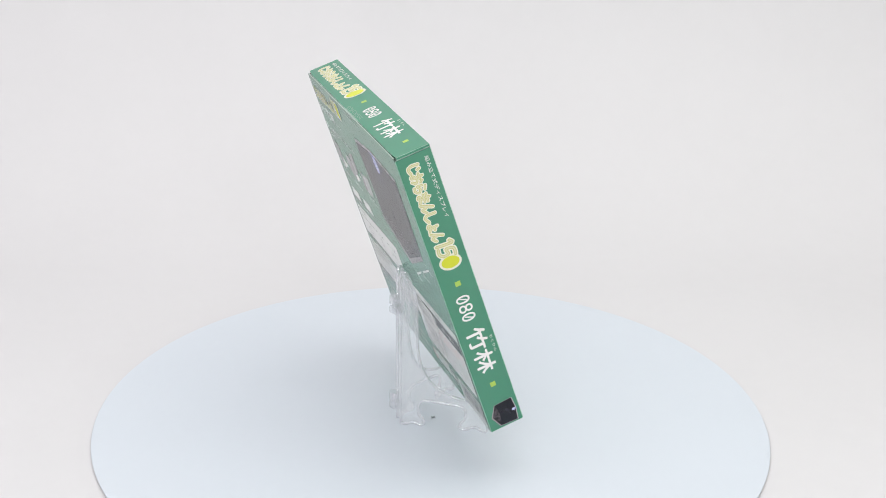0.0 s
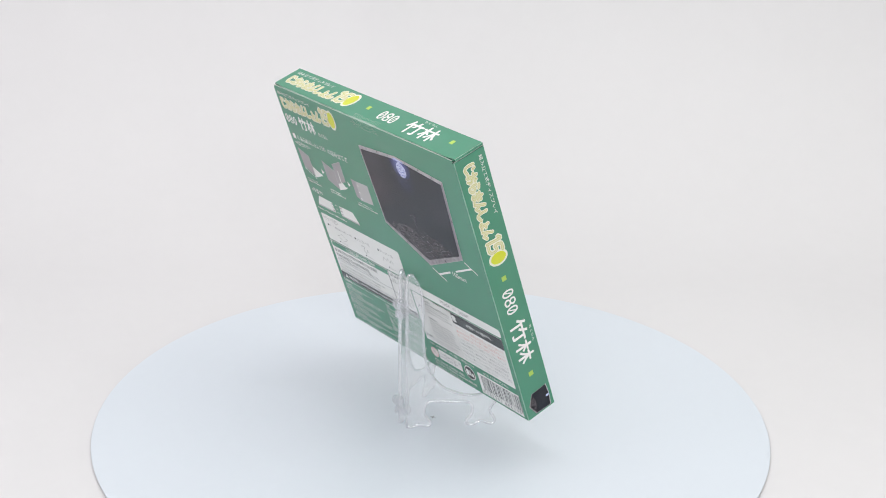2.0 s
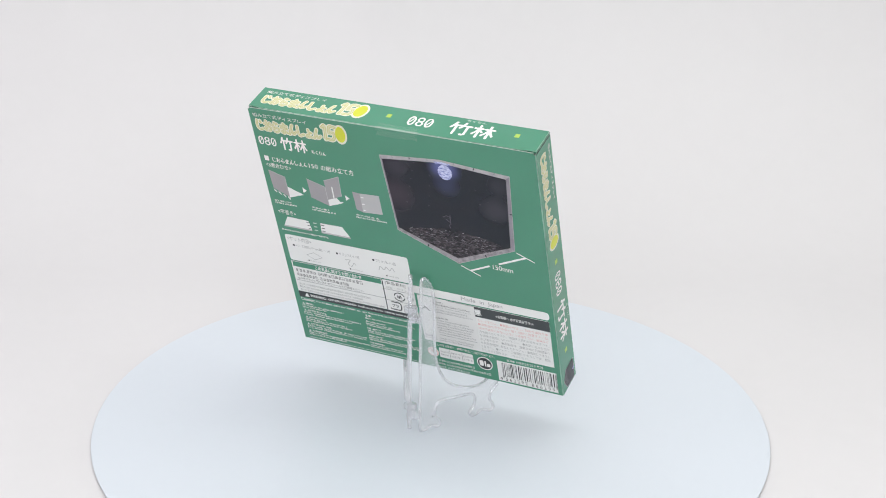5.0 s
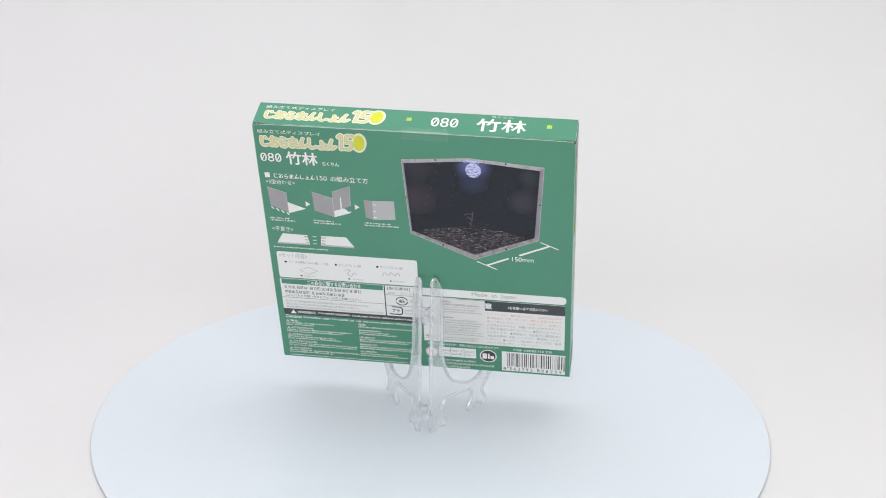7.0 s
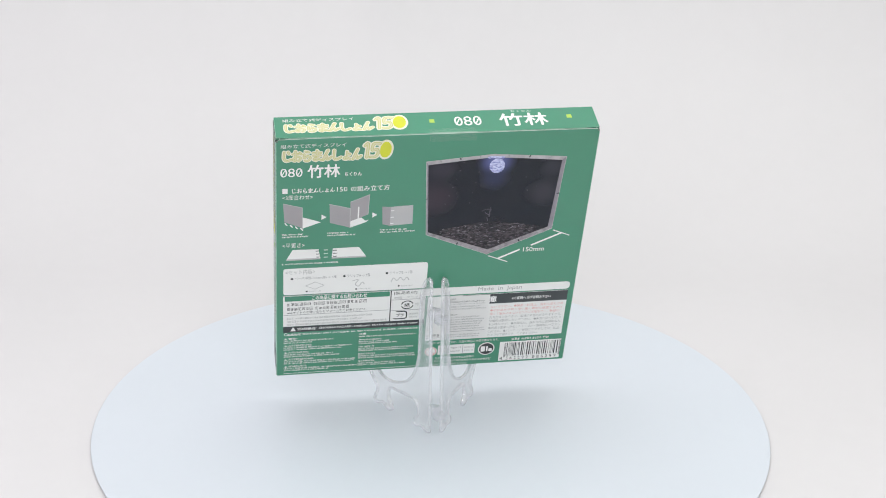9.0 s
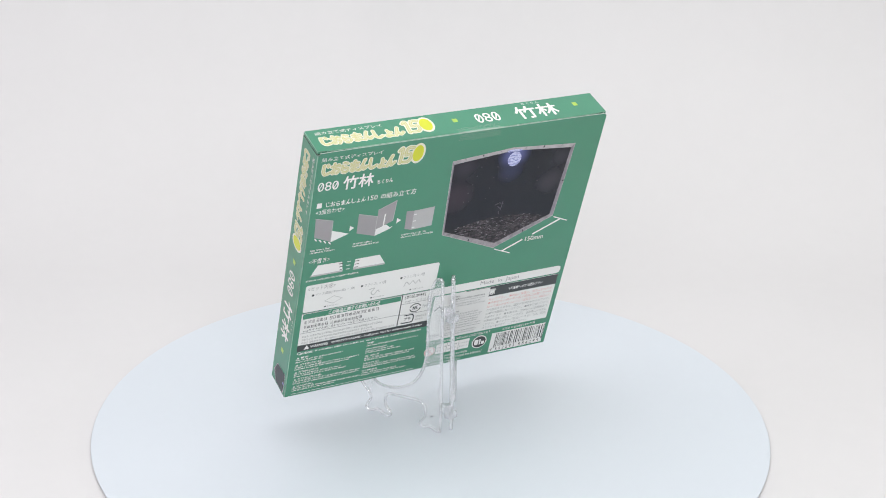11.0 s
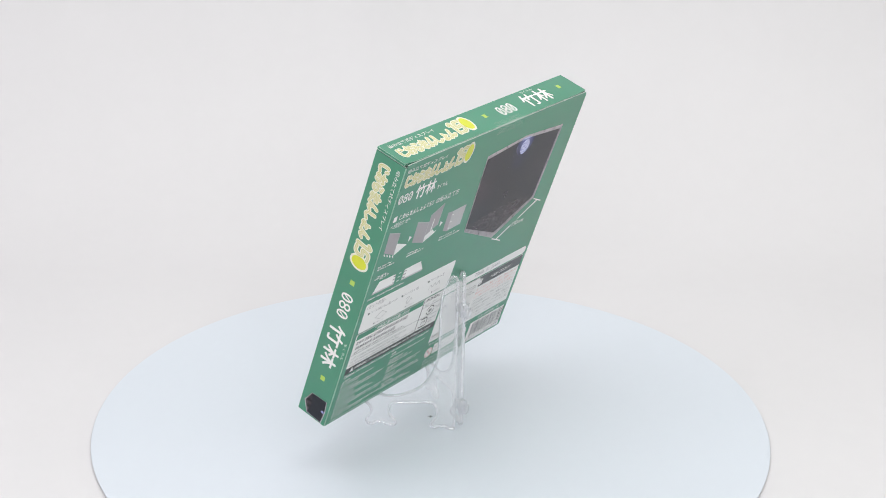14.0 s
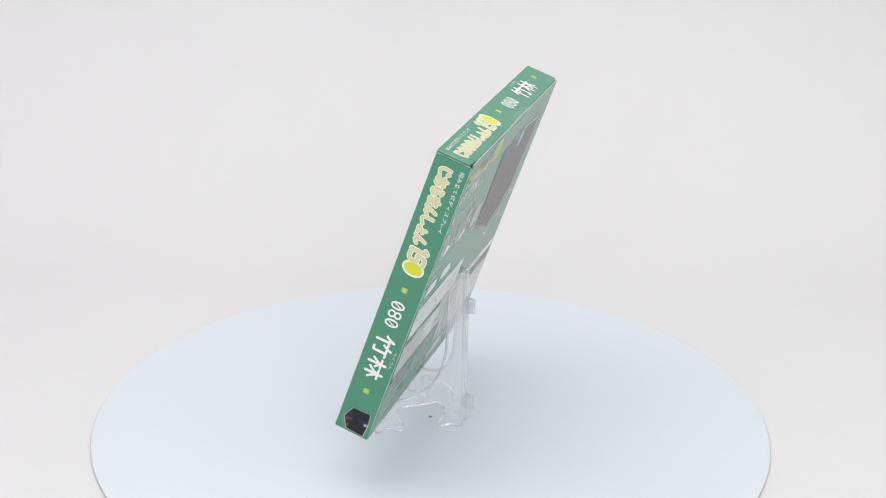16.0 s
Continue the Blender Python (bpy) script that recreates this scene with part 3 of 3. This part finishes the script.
def narrow_faces():
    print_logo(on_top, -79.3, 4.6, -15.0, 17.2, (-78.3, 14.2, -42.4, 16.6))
    print_title(on_top, (8.4, 6.2, 22.4, 13.9), (31.6, 4.4, 57.0, 15.2), (38.7, 16.2, 49.5, 17.9), [(-4.3, 9.6, 2.6, 2.9), (67.2, 9.7, 2.6, 2.9)])
    for face in (on_east, on_west):
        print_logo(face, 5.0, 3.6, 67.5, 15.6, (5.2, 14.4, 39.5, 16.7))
        print_title(face, (83.2, 5.4, 98.2, 12.9), (103.0, 4.2, 130.5, 14.8), (110.5, 15.9, 121.0, 17.5), [(74.6, 8.0, 2.8, 2.9), (137.0, 8.0, 2.8, 2.9)])
        photo(face, corner_place, "corner_photo_print", fine=False)


narrow_faces()


def back_head():
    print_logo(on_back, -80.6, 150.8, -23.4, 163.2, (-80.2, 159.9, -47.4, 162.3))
    print_title(on_back, (-80.4, 141.8, -69.2, 147.3), (-66.8, 140.6, -50.1, 149.0), (-47.9, 141.0, -39.1, 143.6), [(-79.4, 131.2, 2.7, 3.2)])
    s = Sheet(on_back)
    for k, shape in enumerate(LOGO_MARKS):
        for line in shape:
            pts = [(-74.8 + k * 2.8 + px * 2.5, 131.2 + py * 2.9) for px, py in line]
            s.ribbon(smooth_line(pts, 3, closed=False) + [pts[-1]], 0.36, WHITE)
    s.text("150", -51.6, 131.2, -46.2, 134.2, WHITE)
    s.text("の組み立て方", -44.4, 130.9, -24.4, 134.5, WHITE, bold=0.008)
    s.build("heading_print", "white heading lettering")
    for body, b in (("<3面合わせ>", (-79.4, 126.9, -63.8, 130.1)), ("<平置き>", (-79.3, 94.7, -67.8, 97.9))):
        s = Sheet(on_back)
        s.text(body, *b, WHITE)
        s.build("caption_print", "white caption lettering")
    photo(on_back, lambda x, y: (x, y))


back_head()


def diagrams():
    s = Sheet(on_back)
    s.poly([(-79.0, 124.7), (-69.2, 121.6), (-69.0, 108.0), (-78.4, 112.4)], DIA_A)
    s.poly([(-69.0, 115.2), (-59.3, 111.4), (-69.0, 107.6)], PANEL)
    for k in range(4):
        s.ribbon([(-78 + k * 2.7, 111.5 - k * 1.2), (-77 + k * 2.7, 110.2 - k * 1.2)], 0.7, WHITE, 2)
    s.ribbon([(-79.0, 124.7), (-69.2, 121.6), (-69.0, 108.0)], 0.35, DIA_B, 2)
    s.build("step_diagram", "grey panel standing on a white floor")
    s = Sheet(on_back)
    s.poly([(-55.2, 123.2), (-44.4, 119.8), (-44.2, 106.9), (-54.8, 110.6)], DIA_A)
    s.poly([(-44.4, 124.0), (-34.6, 128.4), (-35.0, 115.2), (-44.2, 110.8)], DIA_A)
    s.poly([(-44.2, 106.9), (-35.4, 110.4), (-38.5, 113.4), (-44.2, 111.2)], PANEL, 2)
    s.ribbon([(-40.0, 120.4), (-40.1, 112.4)], 0.7, PANEL, 3)
    for a in (-42.3, -38.8, -36.0):
        s.ribbon([(a, 108.0 + (a + 44) * 0.35), (a + 0.9, 108.5 + (a + 44) * 0.35)], 0.7, WHITE, 3)
    s.ribbon([(-55.2, 123.2), (-44.4, 119.8), (-44.2, 106.9)], 0.35, DIA_B, 2)
    s.ribbon([(-44.4, 124.0), (-34.6, 128.4), (-35.0, 115.2)], 0.35, DIA_B, 2)
    s.build("step_diagram", "two grey panels meeting on a white floor")
    s = Sheet(on_back)
    s.poly([(-27.7, 120.0), (-23.4, 119.6), (-23.4, 106.9), (-27.2, 108.2)], DIA_A)
    s.poly([(-23.4, 119.6), (-11.5, 120.2), (-11.3, 107.6), (-23.4, 106.9)], DIA_B)
    for b in (117.0, 112.6, 108.4):
        s.ribbon([(-22.8, b), (-21.6, b)], 0.6, WHITE, 2)
    s.ribbon([(-23.4, 119.6), (-23.4, 106.9)], 0.3, DIA_A, 2)
    s.build("step_diagram", "closed grey corner of panels")
    for a, b in ((-59.2, 114.7), (-32.7, 114.7)):
        s = Sheet(on_back)
        s.poly([(a, b - 1.8), (a + 2.5, b), (a, b + 1.8)], WHITE)
        s.build("arrow_mark", "small white arrow")
    s = Sheet(on_back)
    s.poly([(-74.0, 93.3), (-60.4, 93.0), (-59.4, 87.0), (-77.2, 86.9)], PANEL)
    s.poly([(-77.2, 86.9), (-59.4, 87.0), (-59.4, 86.0), (-77.6, 85.9)], DIA_B)
    s.poly([(-52.9, 93.1), (-39.1, 93.3), (-35.2, 86.9), (-53.3, 87.0)], PANEL)
    s.poly([(-53.3, 87.0), (-35.2, 86.9), (-35.0, 85.9), (-53.4, 86.0)], DIA_B)
    for k in range(3):
        b = 91.8 - k * 2.1
        s.ribbon([(-62.0 + k * 0.3, b), (-59.9, b)], 0.5, INK, 2, caps=False)
        s.ribbon([(-52.8, b), (-50.6, b)], 0.5, INK, 2, caps=False)
        s.ribbon([(-57.6, b + 0.5 - k * 0.4), (-55.4, b + 0.5 - k * 0.4)], 0.6, MID_GREEN, 2, caps=False)
    s.build("tray_diagram", "two white trays drawn flat")
    seed = 20
    for a0, b0, a1, rows in ((-79.6, 101.8, -64.9, 2), (-55.9, 101.6, -40.8, 2), (-28.3, 102.2, -9.5, 2), (-79.6, 82.9, -49.5, 1)):
        s = Sheet(on_back)
        for r in range(rows):
            s.bars(a0, b0 + r * 1.55, a1 - (4 if rows > 1 and r else 0), b0 + r * 1.55 + 1.05, WHITE, seed=seed, unit=0.9)
            seed += 1
        s.build("small_print", "tiny white caption")
    s = Sheet(on_back)
    s.ribbon([(31.5, 82.5), (42.4, 77.6)], 0.6, WHITE, caps=False)
    s.ribbon([(65.4, 98.7), (75.1, 94.4)], 0.6, WHITE, caps=False)
    s.ribbon([(36.9, 80.2), (48.6, 86.0)], 1.1, WHITE, caps=False)
    s.ribbon([(54.3, 88.6), (70.3, 96.4)], 1.1, WHITE, caps=False)
    s.build("dimension_lines", "white dimension lines")
    s = Sheet(on_back)
    s.text("150mm", 50.4, 84.3, 61.9, 87.4, WHITE, bold=0.006, detail=3)
    s.build("dimension_print", "white measurement lettering")


diagrams()


def left_panels():
    s = Sheet(on_back)
    s.rect(-78.9, 61.4, -1.2, 80.2, PANEL, r=1.6)
    top = s.build("contents_panel", "light grey contents panel")
    s = Sheet(on_back)
    s.text("<セット内容>", -77.7, 76.0, -62.0, 79.2, GREY_INK, 2)
    for body, a0, a1, b in (("ベース用板(150mm角) → 3枚", -72.8, -50.4, 71.8), ("クリップA → 9個", -44.8, -32.4, 72.0), ("クリップB → 6個", -21.8, -9.5, 72.6)):
        s.text(body, a0, b, a1, b + 2.3, GREY_INK, 2, detail=1)
        s.poly(disc_outline(a0 - 1.5, b + 1.1, 0.75, 10), INK, 2)
    for a, b in ((-66.3, 63.4), (-39.6, 63.4), (-16.4, 64.0)):
        s.poly(disc_outline(a, b, 0.55, 8), INK, 2)
        s.bars(a + 1.3, b - 0.5, a + 8.0, b + 0.5, PALE_INK, 2, seed=int(a) + 200, unit=0.9)
    s.build("contents_print", "grey contents lettering", top)
    s = Sheet(on_back)
    rh = [(-67.0, 67.4), (-62.0, 70.0), (-57.0, 67.4), (-62.0, 64.8)]
    s.ribbon(rh + rh[:1], 0.35, PALE_INK, 2)
    s.ribbon(smooth_line([(-41.6, 69.6), (-38.6, 70.0), (-40.2, 67.0), (-38.4, 65.4), (-36.4, 68.2), (-35.2, 66.4)], 4, False), 0.5, PALE_INK, 2)
    s.ribbon(smooth_line([(-20.8, 67.2), (-19.6, 70.0), (-17.6, 68.0), (-15.8, 70.2), (-14.0, 68.0), (-12.2, 70.2), (-10.9, 67.4)], 4, False), 0.5, PALE_INK, 2)
    s.build("contents_sketch", "thin grey sketches of the parts", top)

    s = Sheet(on_back)
    s.rect(-79.0, 38.0, -1.0, 60.9, PANEL)
    top = s.build("support_panel", "white customer notice panel")
    s = Sheet(on_back)
    s.rect(-78.2, 56.7, -21.0, 60.3, GREEN, 2)
    s.text("この商品に関するお問い合わせ", -63.5, 57.0, -33.5, 60.0, WHITE, 3, bold=0.02)
    s.build("notice_header", "green header strip", top)
    s = Sheet(on_back)
    s.bars(-76.9, 53.2, -33.4, 55.7, INK, 2, seed=61, unit=2.2)
    s.bars(-76.9, 49.8, -42.8, 52.1, INK, 2, seed=62, unit=1.6)
    s.text("webサイトのお問い合わせフォームをご利用ください。", -76.9, 46.5 + 0.8, -33.5, 49.2, INK, 2, detail=1)
    for k, (b, e) in enumerate(((43.2, -30.1), (40.9, -36.0), (38.7, -22.2))):
        s.bars(-77.0, b, e, b + 1.5, GREY_INK, 2, seed=70 + k, unit=1.2)
    s.build("notice_print", "small dark notice lettering", top)
    s = Sheet(on_back)
    s.rect(-20.6, 38.0, -20.0, 60.9, INK, 2)
    for b in (53.6, 45.6):
        s.rect(-20.0, b, -1.0, b + 0.35, GREY_INK, 2)
    s.rect(-78.6, 46.4, -20.6, 46.75, GREY_INK, 2)
    s.rect(-79.0, 60.5, -1.0, 60.9, GREY_INK, 2)
    s.build("panel_rules", "thin dark rules", top)
    s = Sheet(on_back)
    s.text("[製品素材]", -18.6, 57.2, -6.0, 59.8, INK, 2, detail=1)
    s.text("台紙・クリップ", -18.4, 54.4, -3.0, 56.2, GREY_INK, 2, detail=1)
    s.text("外箱", -6.6, 48.6, -2.0, 51.0, GREY_INK, 2, detail=1)
    s.text("紙", -12.6, 48.2, -9.4, 51.0, INK, 2, bold=0.02)
    for c in (0, 1):
        arc = [(-11.0 + 3.2 * math.cos(math.radians(a)), 49.6 + 2.9 * math.sin(math.radians(a))) for a in range(20 + 180 * c, 171 + 180 * c, 15)]
        s.ribbon(arc, 0.6, INK, 2)
    s.text("プラ", -16.8, 40.9, -12.6, 43.4, INK, 2, bold=0.03)
    frame_line = rounded([(-18.4, 39.4), (-11.0, 39.4), (-11.0, 44.9), (-18.4, 44.9)], 1.8, 4)
    s.ribbon(frame_line[2:-4], 0.75, INK, 2)
    s.bars(-9.6, 42.0, -3.0, 43.6, GREY_INK, 2, seed=81, unit=1.2)
    s.bars(-9.6, 39.8, -4.0, 41.2, GREY_INK, 2, seed=82, unit=1.2)
    s.build("material_marks", "dark recycling marks", top)

    s = Sheet(on_back)
    s.rect(-79.0, 33.5, -1.0, 37.9, INK, 1)
    top = s.build("warning_bar", "black warning strip")
    s = Sheet(on_back)
    s.poly([(-75.2, 34.4), (-72.0, 34.4), (-73.6, 37.4)], WHITE, 2)
    s.text("WARNING:", -71.4, 34.8, -60.9, 36.7, WHITE, 2, bold=0.03)
    s.text("CHOKING HAZARD- Small parts. Not for children under 3 years", -59.6, 34.7, -4.5, 36.6, WHITE, 2, bold=0.03, detail=1)
    s.build("warning_print", "white warning lettering", top)

    s = Sheet(on_back)
    s.text("Caution:", -78.6, 30.9, -69.2, 33.2, WHITE, 1, bold=0.02)
    s.bars(-68.4, 31.2, -4.0, 32.5, WHITE, seed=90, unit=1.0)
    heads = ("警告:", "ATTENTION:", "ATENCION:", "ATTENZIONE:", "WARNUNG:")
    ends = ((-51.0, -63.0), (-40.4, -46.8), (-50.6, -47.4), (-38.2, -39.6), (-37.8, -53.4))
    for k, (head, (e0, e1)) in enumerate(zip(heads, ends)):
        b = 28.0 - k * 5.35
        s.poly([(-78.4, b), (-76.9, b), (-77.65, b + 1.3)], WHITE)
        s.text(head, -76.2, b, -76.2 + 1.3 * max(len(head), 4), b + 1.35, WHITE, bold=0.02, detail=1)
        s.bars(-78.8, b - 1.55, e0, b - 0.45, WHITE, seed=100 + k, unit=1.0)
        s.bars(-78.8, b - 2.95, e1, b - 1.95, WHITE, seed=110 + k, unit=1.0)
    s.text("注意:", -37.0, 28.6, -32.4, 30.2, WHITE, bold=0.02, detail=1)
    s.bars(-37.0, 26.9, -5.0, 28.0, WHITE, seed=119, unit=1.0)
    for k, (head, e0, e1) in enumerate((("Avertissement:", -20.0, -15.0), ("", -6.0, -9.0), ("", -4.6, -4.0), ("", -16.0, -9.5))):
        b = 24.4 - k * 5.6
        if head:
            s.text(head, -37.0, b, -24.2, b + 1.4, WHITE, bold=0.02, detail=1)
        else:
            s.bars(-37.0, b, -27.6, b + 1.35, WHITE, seed=120 + k, unit=1.0)
        s.bars(-37.0, b - 1.55, e0, b - 0.45, WHITE, seed=130 + k, unit=1.0)
        s.bars(-37.0, b - 2.95, e1, b - 1.95, WHITE, seed=140 + k, unit=1.0)
    s.rect(-78.8, 1.6, -4.0, 1.9, WHITE)
    s.build("caution_print", "small white caution lettering")


left_panels()


def right_panels():
    s = Sheet(on_back)
    s.rect(-2.2, 55.3, 81.0 - 1.2, 60.8, PANEL, r=2.4)
    s.text("Made  in  Japan", 28.1, 56.3, 52.6, 59.9, GREY_INK, 2, detail=3)
    s.build("origin_bar", "light bar with grey lettering")
    s = Sheet(on_back)
    s.rect(0.4, 20.9, 79.3, 54.5, PANEL)
    top = s.build("notice_panel", "white notice panel")
    s = Sheet(on_back)
    s.rect(19.6, 47.0, 79.3, 54.3, INK, 2)
    s.text("※お客様へ 必ずお読み下さい", 47.8, 49.2, 69.8, 51.6, WHITE, 3, bold=0.01, detail=1)
    s.text("意", 35.0, 48.3, 39.2, 52.8, WHITE, 3, bold=0.03, detail=2)
    s.build("notice_bar", "black header strip", top)
    s = Sheet(on_back)
    lines = ("ないで下さい。●製品の性質上、鋭利な部分があ", "●本製品を子供の手の届く場所に放置するのは", "誤って飲み込まないようにご注意下さい。破損など",
             "力を加えたりすると、破損する恐れがありますので、", "な場所は使用しないで下さい。●火気に近づけたり", "れがあります。●本製品は、直射日光に長時間あた",
             "本製品を使用し発生したトラブル・事故等につきまし", "ください。●パッケージ破損につきましては、製品", "外とさせて頂きます。ご了承ください。")
    for k, line in enumerate(lines):
        b = 43.6 - k * 2.72
        s.text(line, 36.2, b, 77.6 if k < 8 else 65.5, b + 1.95, RED_INK if k < 3 else GREY_INK, 2, detail=1)
    s.build("notice_print", "small red and dark notice lettering", top)
    s = Sheet(on_back)
    s.ribbon([(2.0, 44.0), (4.4, 46.6), (6.8, 44.0)], 0.7, INK, 2)
    s.bars(1.6, 24.0, 8.0, 26.0, INK, 2, seed=171)
    s.rect(1.0, 22.8, 12.0, 23.1, GREY_INK, 2)
    s.build("material_marks", "dark marks", top)

    bm = bmesh.new()
    slab(bm, 0.0090, 0.0352, -0.00032, -0.00020, 0.0214, 0.0541)
    sticker = part("sticker", bm, STICKER, box, "matt white import sticker stuck on the print")
    s = Sheet(lambda a, b, d: (a / 1000, -0.00030 - d / 1000, b / 1000))
    rows = [52.0, 50.0, 48.2, 46.4, 44.6, 0, 40.4, 38.4, 36.6, 34.8, 33.0, 31.2, 29.4, 0, 25.0, 23.4]
    for k, b in enumerate(rows):
        if k < 3:
            words = ("WARNING:", "CHOKING HAZARD- Small Parts.", "Not for children under 3 years.")[k]
            s.text(words, 10.4, b - 0.6, (16.4, 32.6, 33.2)[k], b + 0.6, INK if k < 2 else GREY_INK, 1, detail=1)
        elif b:
            s.bars(10.4, b - 0.6, (18 if k in (0, 6) else 33.5 - (k * 5 % 4)), b + 0.5, INK if k in (0, 1, 6) else GREY_INK, 1, seed=180 + k, unit=1.5)
    s.rect(11.0, 27.4, 34.0, 27.7, GREY_INK, 1)
    s.build("sticker_print", "grey sticker lettering", sticker)

    s = Sheet(on_back)
    s.bars(2.0, 18.0, 16.6, 19.8, WHITE, seed=200, unit=1.7)
    s.text("す。実際の製品とは若干異なります。", 17.0, 17.9, 43.3, 19.8, WHITE, detail=1)
    s.bars(50.6, 17.7, 64.0, 19.5, WHITE, seed=201, unit=1.6)
    s.text("150", 64.6, 17.7, 68.0, 19.5, WHITE, detail=1)
    s.text("竹林", 68.8, 17.6, 72.4, 19.7, WHITE, detail=1)
    for k, (b, e) in enumerate(((5.9, 29.4), (3.4, 40.2), (0.9, 26.3))):
        s.bars(2.0, b, e, b + 1.7, WHITE, seed=203 + k, unit=1.8)
    s.build("maker_print", "small white lettering")
    s = Sheet(on_back)
    s.rect(8.4, 9.4, 29.6, 16.8, PANEL, r=0.4)
    for a in (15.0, 22.6):
        s.rect(a, 9.4, a + 0.3, 16.8, GREY_INK, 2)
    for k, a in enumerate((9.2, 15.8, 23.4)):
        if k == 1:
            s.text("Ages 15", 15.8, 13.5, 21.8, 15.2, GREY_INK, 2, bold=0.02, detail=1)
            s.text("and UP", 15.8, 11.0, 21.4, 12.6, GREY_INK, 2, bold=0.02, detail=1)
        for r in range(0 if k == 1 else 2):
            s.bars(a, 13.6 - r * 2.4, a + 5.6, 15.0 - r * 2.4, GREY_INK, 2, seed=210 + k * 2 + r, unit=1.2)
    s.build("age_mark", "white boxes with grey marks")
    s = Sheet(on_back)
    s.poly(disc_outline(4.4, 12.4, 3.6, 24), PANEL)
    ring = disc_outline(4.4, 12.4, 3.0, 24)
    s.ribbon(ring + ring[:1], 0.6, RED_INK, 2)
    s.ribbon([(2.3, 14.5), (6.5, 10.3)], 0.6, RED_INK, 2)
    s.poly(disc_outline(4.0, 12.8, 1.1, 10), PALE_INK, 1.6)
    s.build("prohibition_mark", "red struck-through ring")
    s = Sheet(on_back)
    s.poly(ellipse(36.5, 12.1, 4.8, 4.9), PANEL)
    s.poly(ellipse(36.5, 12.1, 4.2, 4.3), INK, 2)
    s.rect(33.3, 10.0, 35.8, 14.1, WHITE, 3, r=0.7)
    s.rect(36.4, 10.0, 37.3, 14.1, WHITE, 3)
    s.rect(37.8, 10.0, 39.8, 12.4, WHITE, 3, r=0.5)
    s.build("maker_badge", "round black and white badge")
    s = Sheet(on_back)
    s.rect(44.2, 1.7, 80.0, 16.7, WHITE)
    top = s.build("barcode_label", "white barcode field")
    rng, a, bars = random.Random(13), 48.4, []
    while a < 78.6:
        w = rng.choice((0.24, 0.24, 0.46, 0.66))
        bars.append((a, 5.4, w))
        a += w + rng.choice((0.34, 0.42, 0.66, 0.9))
    for a in (47.1, 47.6, 79.1, 79.6):
        bars.append((a, 4.2, 0.28))
    for a, b, w in bars:
        s = Sheet(on_back)
        s.rect(a, b, a + w, 15.8, INK, 2)
        s.build("barcode_bar", "", top)
    s = Sheet(on_back)
    s.text("4", 44.9, 2.3, 46.6, 4.7, INK, 2)
    s.text("5 6 2 2 9 2", 48.6, 2.3, 61.6, 4.7, INK, 2)
    s.text("8 8 6 2 9 9", 64.2, 2.3, 78.0, 4.7, INK, 2)
    s.build("barcode_number", "black barcode digits", top)


right_panels()


def seal():
    bm = bmesh.new()
    x0, x1, h = -0.0055, 0.0184, BOX_H / 1000
    rows = [(0.0040, h + 0.00030), (0.0008, h + 0.00032), (-0.0002, h + 0.00022), (-0.00034, h - 0.0006), (-0.00034, h - 0.0046)]
    v = [[bm.verts.new((x, y, z)) for x in (x0, x1)] for y, z in rows]
    # the strip over the fold is the denser film that imitates a highlight
    for k, (a, b) in enumerate(zip(v, v[1:])):
        bm.faces.new((a[0], b[0], b[1], a[1])).material_index = 1 if k == 1 else 0
    ob = part("seal_tape", bm, [TAPE, TAPE_HIGHLIGHT], box, "clear glossy tape seal over the lid edge")
    ob.visible_shadow = False


seal()
bpy.data.objects.remove(pen_ob)
bpy.data.curves.remove(pen)


def motions():
    """The disc turns steadily and carries the easel and the box."""
    times = [0.5 * k for k in range(33)]
    for thing, at in ((TURNTABLE, Matrix()), (EASEL, Matrix()), (box, BOX_AT)):
        walk(thing, [(t, pose(0, 0, 0, 0, 0, TURN_START + TURN_RATE * t) @ at) for t in times])


motions()
